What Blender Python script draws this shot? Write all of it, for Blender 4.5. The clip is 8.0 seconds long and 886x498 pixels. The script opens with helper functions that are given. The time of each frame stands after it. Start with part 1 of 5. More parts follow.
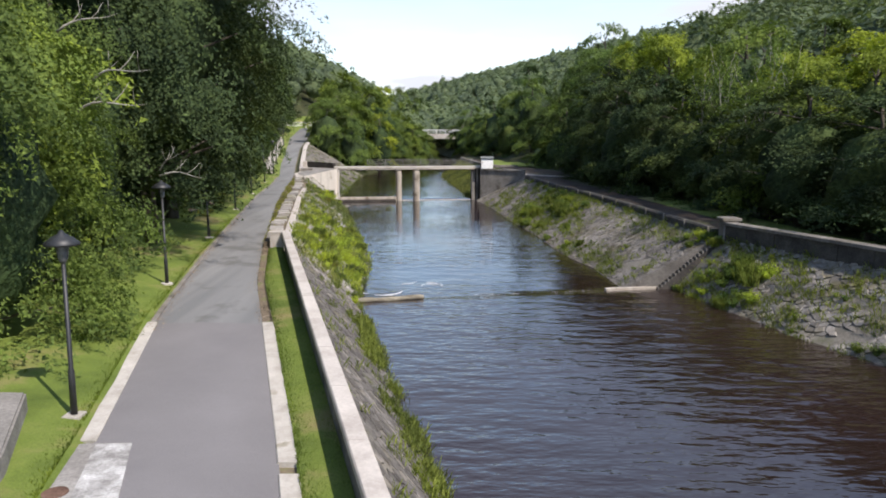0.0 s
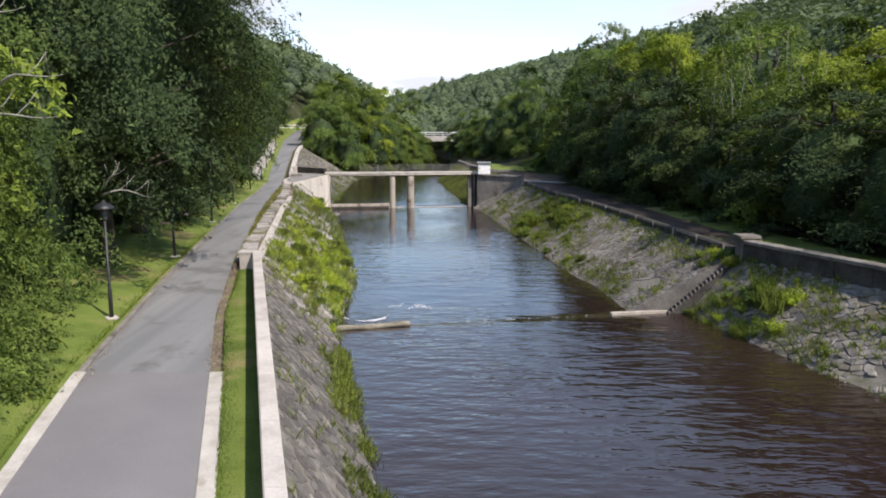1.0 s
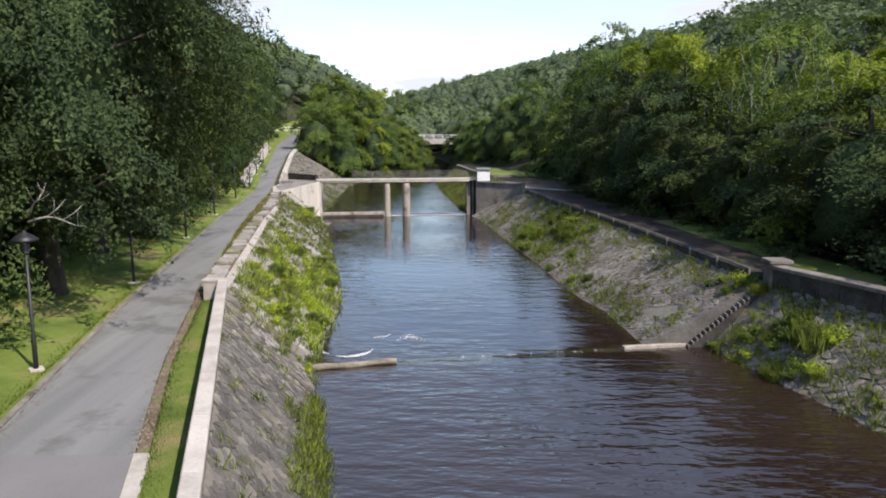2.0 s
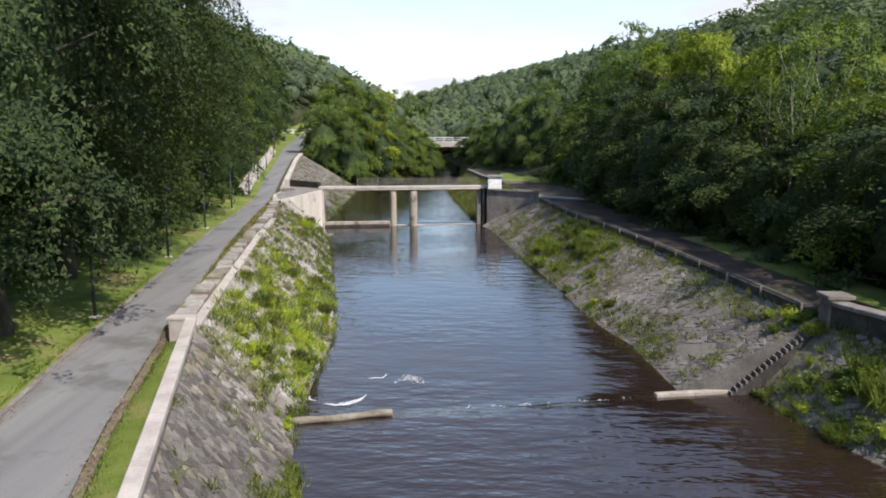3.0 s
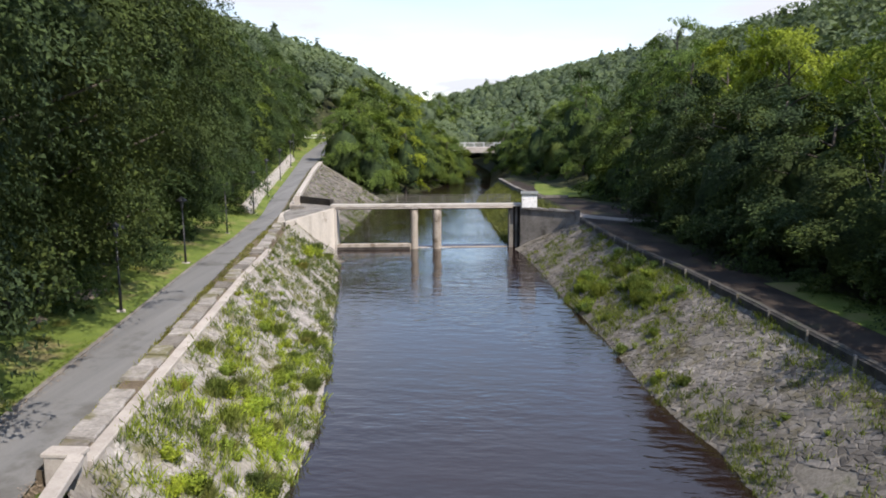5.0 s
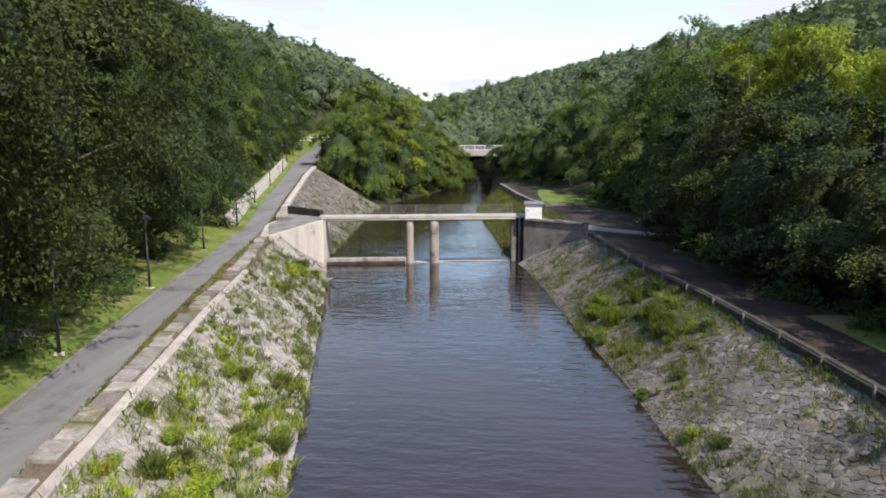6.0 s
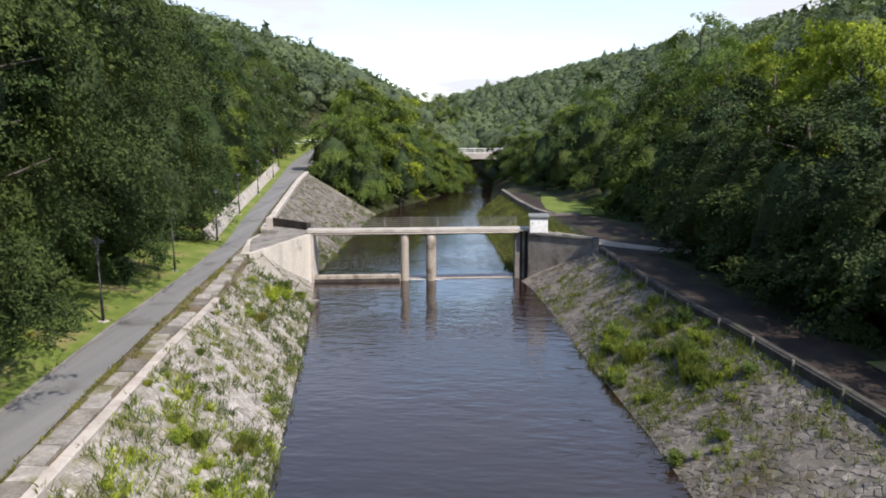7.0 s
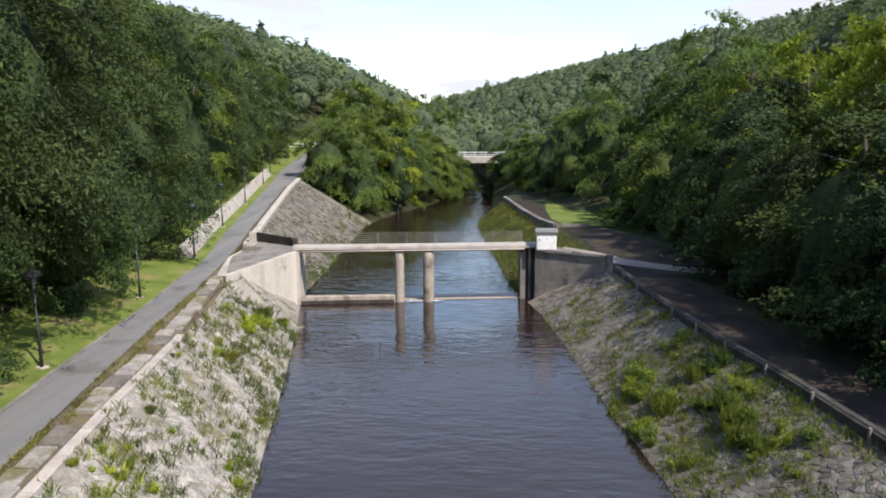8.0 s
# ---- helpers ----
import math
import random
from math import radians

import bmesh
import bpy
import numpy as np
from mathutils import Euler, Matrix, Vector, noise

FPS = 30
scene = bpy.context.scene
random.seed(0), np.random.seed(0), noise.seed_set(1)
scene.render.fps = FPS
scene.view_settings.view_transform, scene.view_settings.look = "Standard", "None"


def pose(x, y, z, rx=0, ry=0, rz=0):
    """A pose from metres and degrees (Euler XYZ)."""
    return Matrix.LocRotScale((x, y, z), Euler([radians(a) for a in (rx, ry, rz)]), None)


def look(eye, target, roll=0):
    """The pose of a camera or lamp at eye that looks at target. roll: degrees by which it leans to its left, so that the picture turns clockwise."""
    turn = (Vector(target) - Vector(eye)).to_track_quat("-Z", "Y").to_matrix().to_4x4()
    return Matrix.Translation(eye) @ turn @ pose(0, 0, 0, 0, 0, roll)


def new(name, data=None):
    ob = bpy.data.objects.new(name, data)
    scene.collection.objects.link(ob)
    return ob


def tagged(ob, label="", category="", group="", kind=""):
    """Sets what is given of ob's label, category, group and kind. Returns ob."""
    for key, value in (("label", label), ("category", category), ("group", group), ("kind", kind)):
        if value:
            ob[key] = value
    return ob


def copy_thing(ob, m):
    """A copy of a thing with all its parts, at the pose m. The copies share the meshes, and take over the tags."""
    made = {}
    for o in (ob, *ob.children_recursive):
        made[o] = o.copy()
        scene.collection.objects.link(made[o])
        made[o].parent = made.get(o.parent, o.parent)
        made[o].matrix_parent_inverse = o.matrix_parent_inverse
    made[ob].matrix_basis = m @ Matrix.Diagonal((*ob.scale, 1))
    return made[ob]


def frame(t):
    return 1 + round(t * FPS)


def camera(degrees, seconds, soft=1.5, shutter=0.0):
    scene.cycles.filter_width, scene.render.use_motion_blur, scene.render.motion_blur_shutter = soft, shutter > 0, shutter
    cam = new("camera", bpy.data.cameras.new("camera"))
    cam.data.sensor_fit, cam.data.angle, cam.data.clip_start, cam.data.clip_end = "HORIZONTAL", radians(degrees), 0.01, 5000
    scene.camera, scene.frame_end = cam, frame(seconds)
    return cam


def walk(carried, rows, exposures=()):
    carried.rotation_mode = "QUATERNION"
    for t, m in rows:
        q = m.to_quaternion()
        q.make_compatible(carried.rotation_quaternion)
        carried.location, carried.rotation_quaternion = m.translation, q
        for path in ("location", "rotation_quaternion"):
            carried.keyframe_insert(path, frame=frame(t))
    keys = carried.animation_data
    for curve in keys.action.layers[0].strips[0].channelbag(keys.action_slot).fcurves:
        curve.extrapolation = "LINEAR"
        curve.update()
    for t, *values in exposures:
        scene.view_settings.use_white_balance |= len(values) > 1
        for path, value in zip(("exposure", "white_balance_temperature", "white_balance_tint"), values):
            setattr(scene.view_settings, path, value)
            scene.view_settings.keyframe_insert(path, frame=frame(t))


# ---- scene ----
cam = camera(63.0, 8.0, soft=1.9)
METRES, EYE, TILT, LEAN, TURN = 33.0, 7.75, -9.4, 0.0, 0.0
ROWS = [
    (0.0, 0.0, 0.0, 0.0, -0.0, 0.0, -0.0),
    (0.5, 0.0077, 0.0469, 0.0125, -0.01, 0.01, 0.03),
    (1.0, 0.0146, 0.0972, 0.0264, -0.01, 0.06, 0.04),
    (1.5, 0.0207, 0.15, 0.0411, -0.01, 0.09, 0.04),
    (3.0, 0.0331, 0.3176, 0.0884, 0.97, 0.15, -0.13),
    (3.5, 0.0359, 0.3762, 0.1048, 1.93, 0.17, -0.28),
    (4.0, 0.0381, 0.4359, 0.1215, 2.8, 0.18, -0.41),
    (4.5, 0.0401, 0.4965, 0.1381, 3.29, 0.18, -0.48),
    (6.0, 0.0403, 0.6898, 0.1892, 3.56, 0.21, -0.46),
    (6.5, 0.0387, 0.7571, 0.207, 3.55, 0.22, -0.44),
    (7.0, 0.0363, 0.8253, 0.2254, 3.54, 0.22, -0.43),
    (7.5, 0.0332, 0.8941, 0.2435, 3.53, 0.24, -0.42),
    (8.0, 0.0298, 0.9629, 0.2616, 3.52, 0.27, -0.39),
]
EXPOSURES = [(0.0, 0.64, 6340, 15), (8.0, 0.64, 6340, 15)]
walk(cam, [(t, pose(0, 0, EYE, TILT, LEAN, TURN) @ pose(METRES * x, METRES * y, METRES * z, 90 + pitch, roll, yaw)) for t, x, y, z, yaw, pitch, roll in ROWS], EXPOSURES)

# ---- world and sun ----
SUN_ELEVATION = 49.0
SUN_FROM = Vector((0.70, -0.71, 0))           # the sun stands behind the camera, over the right bank
world = bpy.data.worlds.new("sky")
scene.world = world
world.use_nodes = True
wn = world.node_tree.nodes
wl = world.node_tree.links
sky = wn.new("ShaderNodeTexSky")
sky.sky_type = "NISHITA"
sky.sun_disc = False
sky.sun_elevation = radians(SUN_ELEVATION)
sky.sun_rotation = math.atan2(SUN_FROM.x, SUN_FROM.y)
sky.air_density, sky.dust_density = 1.1, 0.1
geo = wn.new("ShaderNodeTexCoord")
sep = wn.new("ShaderNodeSeparateXYZ")
wl.new(geo.outputs["Generated"], sep.inputs[0])
lift = wn.new("ShaderNodeMath"); lift.operation = "ADD"; lift.inputs[1].default_value = 0.12
wl.new(sep.outputs["Z"], lift.inputs[0])
flat = wn.new("ShaderNodeVectorMath"); flat.operation = "DIVIDE"
comb = wn.new("ShaderNodeCombineXYZ")
for i in range(3):
    wl.new(lift.outputs[0], comb.inputs[i])
wl.new(geo.outputs["Generated"], flat.inputs[0])
wl.new(comb.outputs[0], flat.inputs[1])
cloud = wn.new("ShaderNodeTexNoise")
cloud.inputs["Scale"].default_value, cloud.inputs["Detail"].default_value = 0.9, 7.0
cloud.inputs["Roughness"].default_value = 0.55
wl.new(flat.outputs[0], cloud.inputs["Vector"])
ramp = wn.new("ShaderNodeValToRGB")
ramp.color_ramp.elements[0].position, ramp.color_ramp.elements[1].position = 0.40, 0.64
wl.new(cloud.outputs["Fac"], ramp.inputs[0])
# clouds crowd together towards the horizon and leave more blue overhead
thinner = wn.new("ShaderNodeMapRange")
for name, v in (("From Min", 0.15), ("From Max", 0.42), ("To Min", 1.0), ("To Max", 0.33)):
    thinner.inputs[name].default_value = v
wl.new(sep.outputs["Z"], thinner.inputs["Value"])
cover = wn.new("ShaderNodeMath"); cover.operation = "MULTIPLY"
wl.new(ramp.outputs[0], cover.inputs[0])
wl.new(thinner.outputs[0], cover.inputs[1])
mix = wn.new("ShaderNodeMix"); mix.data_type = "RGBA"
wl.new(cover.outputs[0], mix.inputs["Factor"])
wl.new(sky.outputs[0], mix.inputs["A"])
mix.inputs["B"].default_value = (3.8, 3.97, 4.2, 1)
SKY_STRENGTH = 0.15
wn["Background"].inputs["Strength"].default_value = SKY_STRENGTH
wl.new(mix.outputs["Result"], wn["Background"].inputs["Color"])

sun_data = bpy.data.lights.new("sun", "SUN")
sun_data.energy, sun_data.angle, sun_data.color = 4.3, radians(0.6), (1.0, 0.92, 0.80)
sun = new("sun", sun_data)
sun_dir = Vector((SUN_FROM.x * math.cos(radians(SUN_ELEVATION)), SUN_FROM.y * math.cos(radians(SUN_ELEVATION)), math.sin(radians(SUN_ELEVATION))))
sun.matrix_world = look(sun_dir * 200, (0, 0, 0))


# ---- materials ----
def mat(name, build, rough=0.9, metal=0.0, spec=0.3):
    m = bpy.data.materials.new(name)
    m.use_nodes = True
    nt = m.node_tree
    bsdf = nt.nodes["Principled BSDF"]
    bsdf.inputs["Roughness"].default_value = rough
    bsdf.inputs["Metallic"].default_value = metal
    bsdf.inputs["Specular IOR Level"].default_value = spec
    build(nt, bsdf)
    return m


def noise_node(nt, scale, detail=4.0, rough=0.6, vec=None, stretch=None):
    n = nt.nodes.new("ShaderNodeTexNoise")
    n.inputs["Scale"].default_value, n.inputs["Detail"].default_value, n.inputs["Roughness"].default_value = scale, detail, rough
    if vec is None:
        vec = nt.nodes.new("ShaderNodeNewGeometry").outputs["Position"]
    if stretch:
        mp = nt.nodes.new("ShaderNodeMapping")
        mp.inputs["Scale"].default_value = stretch[:3]
        if len(stretch) > 3:
            mp.inputs["Rotation"].default_value = (0, 0, stretch[3])
        nt.links.new(vec, mp.inputs[0])
        vec = mp.outputs[0]
    nt.links.new(vec, n.inputs["Vector"])
    return n.outputs["Fac"]


def ramp_node(nt, fac, stops):
    r = nt.nodes.new("ShaderNodeValToRGB")
    e = r.color_ramp.elements
    while len(e) < len(stops):
        e.new(0.5)
    for k, (p, c) in enumerate(stops):
        e[k].position, e[k].color = p, (*c, 1) if len(c) == 3 else c
    nt.links.new(fac, r.inputs[0])
    return r.outputs[0]


def mix_node(nt, fac, a, b, blend="MIX"):
    m = nt.nodes.new("ShaderNodeMix")
    m.data_type, m.blend_type = "RGBA", blend
    for sock, v in (("Factor", fac), ("A", a), ("B", b)):
        if isinstance(v, (float, int)):
            m.inputs[sock].default_value = v
        elif isinstance(v, tuple):
            m.inputs[sock].default_value = (*v, 1)
        else:
            nt.links.new(v, m.inputs[sock])
    return m.outputs["Result"]


def bump_node(nt, bsdf, height, strength=0.4, dist=0.02):
    b = nt.nodes.new("ShaderNodeBump")
    b.inputs["Strength"].default_value, b.inputs["Distance"].default_value = strength, dist
    nt.links.new(height, b.inputs["Height"])
    nt.links.new(b.outputs[0], bsdf.inputs["Normal"])


def mottled(name, dark, mid, light, big=0.5, fine=9.0, rough=0.92, bump=0.4, dist=0.02, stain=None, stain_scale=0.25, stain_at=0.55, per_object=0.0, per_island=0.0, spec=0.25, stretch=None, grainy_by=0.32):
    """A matt surface with grain at two scales and, if asked, stains of another colour."""
    def build(nt, bsdf):
        coarse = noise_node(nt, big, 5, 0.6, stretch=stretch)
        grain = noise_node(nt, fine, 6, 0.7)
        base = ramp_node(nt, coarse, [(0.3, dark), (0.5, mid), (0.72, light)])
        grainy = ramp_node(nt, grain, [(0.3, (1 - grainy_by,) * 3), (0.7, (1 + 0.75 * grainy_by,) * 3)])
        col = mix_node(nt, 1.0, base, grainy, "MULTIPLY")
        if stain:
            where = ramp_node(nt, noise_node(nt, stain_scale, 6, 0.65), [(stain_at, (0, 0, 0)), (stain_at + 0.12, (1, 1, 1))])
            col = mix_node(nt, where, col, stain)
        if per_object:
            info = nt.nodes.new("ShaderNodeObjectInfo")
            col = mix_node(nt, 1.0, col, ramp_node(nt, info.outputs["Random"], [(0, (1 - per_object,) * 3), (1, (1 + per_object,) * 3)]), "MULTIPLY")
        if per_island:
            g = nt.nodes.new("ShaderNodeNewGeometry")
            col = mix_node(nt, 1.0, col, ramp_node(nt, g.outputs["Random Per Island"], [(0, (1 - per_island,) * 3), (1, (1 + per_island,) * 3)]), "MULTIPLY")
        nt.links.new(col, bsdf.inputs["Base Color"])
        bump_node(nt, bsdf, grain, bump, dist)
    return mat(name, build, rough, 0.0, spec)


def leafy(name, dark, mid, light, through_light=0.35, rough=0.6, hue_by_tree=0.16, patch_scale=0.45):
    """Leaves: each leaf has a shade of its own, each plant a tint of its own, and light comes through."""
    def build(nt, bsdf):
        g = nt.nodes.new("ShaderNodeNewGeometry")
        info = nt.nodes.new("ShaderNodeObjectInfo")
        soft_by = lambda c: tuple(0.5 * (p + q) for p, q in zip(c, mid))
        col = ramp_node(nt, g.outputs["Random Per Island"], [(0.0, soft_by(dark)), (0.55, mid), (1.0, soft_by(light))])
        patch = noise_node(nt, patch_scale, 3, 0.5)
        col = mix_node(nt, 1.0, col, ramp_node(nt, patch, [(0.32, (0.6, 0.62, 0.72)), (0.68, (1.35, 1.3, 1.05))]), "MULTIPLY")
        grain = noise_node(nt, 5.0, 3, 0.65)
        col = mix_node(nt, 1.0, col, ramp_node(nt, grain, [(0.36, (0.62, 0.64, 0.66)), (0.66, (1.3, 1.28, 1.2))]), "MULTIPLY")
        bump_node(nt, bsdf, grain, 1.0, 0.16)
        tint = ramp_node(nt, info.outputs["Random"], [(0.0, (1 - hue_by_tree, 1 - 0.6 * hue_by_tree, 1.0)), (0.5, (1, 1, 1)), (1.0, (1 + 1.2 * hue_by_tree, 1 + 0.7 * hue_by_tree, 0.8))])
        col = mix_node(nt, 1.0, col, tint, "MULTIPLY")
        nt.links.new(col, bsdf.inputs["Base Color"])
        tr = nt.nodes.new("ShaderNodeBsdfTranslucent")
        nt.links.new(mix_node(nt, 1.0, col, (1.4, 1.5, 0.7), "MULTIPLY"), tr.inputs["Color"])
        ms = nt.nodes.new("ShaderNodeMixShader")
        ms.inputs[0].default_value = through_light
        out = nt.nodes["Material Output"]
        nt.links.new(bsdf.outputs[0], ms.inputs[1])
        nt.links.new(tr.outputs[0], ms.inputs[2])
        nt.links.new(ms.outputs[0], out.inputs["Surface"])
    return mat(name, build, 0.75, 0.0, 0.08)


def water_build(nt, bsdf):
    pos = nt.nodes.new("ShaderNodeNewGeometry").outputs["Position"]
    murk = noise_node(nt, 0.12, 3, 0.5)
    nt.links.new(ramp_node(nt, murk, [(0.3, (0.014, 0.0085, 0.0072)), (0.7, (0.022, 0.0125, 0.010))]), bsdf.inputs["Base Color"])
    swell = noise_node(nt, 1.0, 1, 0.5, pos, (0.55, 1.35, 1, 0.25))
    chop = noise_node(nt, 1.0, 2, 0.5, pos, (1.7, 4.0, 1, 0.1))
    calm = ramp_node(nt, noise_node(nt, 0.11, 2, 0.5), [(0.35, (0.35, 0.35, 0.35)), (0.65, (1, 1, 1))])
    h = nt.nodes.new("ShaderNodeMath"); h.operation = "MULTIPLY_ADD"; h.inputs[1].default_value = 0.52
    nt.links.new(chop, h.inputs[0]); nt.links.new(swell, h.inputs[2])
    h2 = nt.nodes.new("ShaderNodeMath"); h2.operation = "MULTIPLY"
    nt.links.new(h.outputs[0], h2.inputs[0]); nt.links.new(calm, h2.inputs[1])
    # livelier below the weir and just below the sluice, quiet in the long pool and above the sluice
    along = nt.nodes.new("ShaderNodeSeparateXYZ")
    nt.links.new(pos, along.inputs[0])
    quiet = nt.nodes.new("ShaderNodeMapRange")
    for name, v in (("From Min", 31.0), ("From Max", 37.0), ("To Min", 1.6), ("To Max", 0.75)):
        quiet.inputs[name].default_value = v
    nt.links.new(along.outputs["Y"], quiet.inputs["Value"])
    total = quiet.outputs[0]
    for y0, y1, by in ((66.0, 73.0, 0.75), (75.0, 78.0, -0.6), (79.5, 84.0, 0.2)):
        change = nt.nodes.new("ShaderNodeMapRange")
        for name, v in (("From Min", y0), ("From Max", y1), ("To Min", 0.0), ("To Max", by)):
            change.inputs[name].default_value = v
        nt.links.new(along.outputs["Y"], change.inputs["Value"])
        both = nt.nodes.new("ShaderNodeMath"); both.operation = "ADD"
        nt.links.new(total, both.inputs[0]); nt.links.new(change.outputs[0], both.inputs[1])
        total = both.outputs[0]
    h3 = nt.nodes.new("ShaderNodeMath"); h3.operation = "MULTIPLY"
    nt.links.new(h2.outputs[0], h3.inputs[0]); nt.links.new(total, h3.inputs[1])
    bump_node(nt, bsdf, h3.outputs[0], 1.0, 0.062)
    bsdf.inputs["IOR"].default_value = 1.5


M_WATER = mat("river_water", water_build, 0.05, 0.0, 0.8)
M_WOODS = mottled("woodland_floor", (0.022, 0.024, 0.010), (0.045, 0.05, 0.02), (0.07, 0.075, 0.03), 0.3, 5.0, bump=0.8, dist=0.08)
M_LAWN = mottled("mown_grass", (0.078, 0.112, 0.019), (0.128, 0.172, 0.03), (0.178, 0.20, 0.052), 0.6, 26.0, bump=0.9, dist=0.03, stain=(0.21, 0.18, 0.075), stain_scale=0.3, stain_at=0.54)
M_ROAD_OLD = mottled("old_asphalt", (0.14, 0.142, 0.140), (0.175, 0.175, 0.17), (0.215, 0.213, 0.205), 0.35, 30.0, bump=0.3, dist=0.006, stain=(0.12, 0.118, 0.11), stain_scale=0.5, stretch=(3.2, 0.16, 1, 0.22), grainy_by=0.14)
M_ROAD_NEW = mottled("newer_asphalt", (0.155, 0.147, 0.146), (0.172, 0.163, 0.161), (0.19, 0.18, 0.178), 0.4, 40.0, bump=0.25, dist=0.005, grainy_by=0.14)
M_EDGING = mottled("concrete_edging", (0.27, 0.25, 0.21), (0.40, 0.37, 0.325), (0.48, 0.45, 0.40), 1.3, 18.0, bump=0.4, dist=0.01, stain=(0.2, 0.18, 0.12), stain_scale=1.1, stain_at=0.62, grainy_by=0.14)
M_COPING = mottled("pale_coping_concrete", (0.32, 0.285, 0.25), (0.43, 0.39, 0.345), (0.50, 0.46, 0.41), 1.1, 14.0, bump=0.4, dist=0.01, stain=(0.25, 0.22, 0.18), stain_scale=0.9, stain_at=0.66, per_object=0.08, grainy_by=0.14)
M_WALL = mottled("weathered_wall_concrete", (0.12, 0.11, 0.098), (0.19, 0.175, 0.155), (0.27, 0.25, 0.225), 0.9, 10.0, bump=0.6, dist=0.02, stain=(0.08, 0.075, 0.06), stain_scale=0.7)
M_ABUT = mottled("pale_abutment_concrete", (0.38, 0.345, 0.30), (0.50, 0.46, 0.40), (0.57, 0.525, 0.46), 0.5, 7.0, bump=0.35, dist=0.015, stain=(0.22, 0.19, 0.15), stain_scale=0.5, stain_at=0.6, stretch=(1.6, 1.6, 0.4), grainy_by=0.16)
M_PIER = mottled("stained_pier_concrete", (0.24, 0.21, 0.17), (0.34, 0.30, 0.25), (0.42, 0.375, 0.315), 1.0, 9.0, bump=0.5, dist=0.02, stain=(0.13, 0.10, 0.07), stain_scale=0.9, stain_at=0.55, stretch=(2, 2, 0.5))
M_MORTAR = mottled("bank_mortar_and_soil", (0.13, 0.116, 0.092), (0.185, 0.167, 0.136), (0.235, 0.213, 0.175), 0.8, 9.0, bump=0.8, dist=0.04, stain=(0.10, 0.105, 0.05), stain_scale=0.5, stain_at=0.6)
M_LEFTBED = mottled("pale_bank_mortar", (0.19, 0.174, 0.146), (0.265, 0.245, 0.21), (0.33, 0.305, 0.265), 0.9, 8.0, bump=0.8, dist=0.04, stain=(0.16, 0.17, 0.07), stain_scale=0.6, stain_at=0.56)
M_STONE = mottled("pale_bank_stone", (0.115, 0.103, 0.088), (0.185, 0.168, 0.145), (0.265, 0.243, 0.213), 1.3, 11.0, bump=0.6, dist=0.025, stain=(0.12, 0.105, 0.06), stain_scale=0.6, stain_at=0.52, per_object=0.24, per_island=0.26)
M_LEFTSTONE = mottled("weathered_bank_facing", (0.21, 0.194, 0.172), (0.30, 0.278, 0.25), (0.39, 0.365, 0.33), 2.2, 9.0, bump=0.8, dist=0.03, stain=(0.15, 0.14, 0.075), stain_scale=0.8, stain_at=0.5, per_object=0.15, per_island=0.16)
M_DARKSTONE = mottled("dark_bank_stone", (0.075, 0.068, 0.060), (0.118, 0.108, 0.096), (0.17, 0.157, 0.14), 1.0, 9.0, bump=0.6, dist=0.025, stain=(0.085, 0.085, 0.045), stain_scale=0.7, stain_at=0.58, per_object=0.25, per_island=0.3)
# Dark path dirt, its colour lowered further to hold the trees' shade.
M_DIRT = mottled("shade_darkened_leaf_strewn_dirt", (0.022, 0.016, 0.012), (0.036, 0.027, 0.021), (0.062, 0.048, 0.036), 0.5, 18.0, bump=0.7, dist=0.03, stain=(0.05, 0.065, 0.02), stain_scale=0.4, stain_at=0.58)
# Mossy stone, lowered in colour for the partial tree shade along the path.
M_KERB = mottled("shade_darkened_mossy_kerb", (0.038, 0.035, 0.03), (0.065, 0.06, 0.052), (0.11, 0.102, 0.09), 1.4, 12.0, bump=0.6, dist=0.02, stain=(0.05, 0.06, 0.03), stain_scale=0.7)
M_GRAVEL = mottled("gravel_path", (0.20, 0.17, 0.14), (0.30, 0.26, 0.22), (0.38, 0.34, 0.29), 0.5, 22.0, bump=0.6, dist=0.02, stain=(0.08, 0.09, 0.035), stain_scale=0.4, stain_at=0.6)
M_EARTH = mottled("bare_earth", (0.10, 0.078, 0.05), (0.15, 0.118, 0.08), (0.21, 0.17, 0.12), 1.2, 14.0, bump=0.8, dist=0.03, stain=(0.13, 0.15, 0.04), stain_scale=1.2, stain_at=0.56)
M_LITTER = mottled("pale_leaf_litter_and_earth", (0.16, 0.12, 0.08), (0.25, 0.195, 0.14), (0.35, 0.285, 0.215), 1.1, 12.0, bump=0.9, dist=0.04, stain=(0.13, 0.13, 0.05), stain_scale=0.9, stain_at=0.55)
M_BARK = mottled("grey_brown_bark", (0.045, 0.038, 0.03), (0.085, 0.072, 0.058), (0.14, 0.12, 0.10), 2.0, 14.0, bump=0.9, dist=0.03, stretch=(1, 1, 0.3))
M_PALEBARK = mottled("pale_bare_wood", (0.22, 0.20, 0.17), (0.32, 0.30, 0.26), (0.42, 0.40, 0.36), 2.0, 14.0, bump=0.5, dist=0.01)
M_LEAF_DARK = leafy("dark_leaves", (0.040, 0.066, 0.025), (0.066, 0.102, 0.036), (0.10, 0.143, 0.048), 0.16)
# Darkest leaf tone; also colours the crown cores as shade between boughs.
M_LEAF_SHADE = leafy("deep_green_leaves_and_crown_shade", (0.032, 0.050, 0.024), (0.053, 0.079, 0.034), (0.086, 0.119, 0.047), 0.13)
M_LEAF_MID = leafy("green_leaves", (0.080, 0.120, 0.032), (0.124, 0.176, 0.047), (0.175, 0.23, 0.063), 0.26)
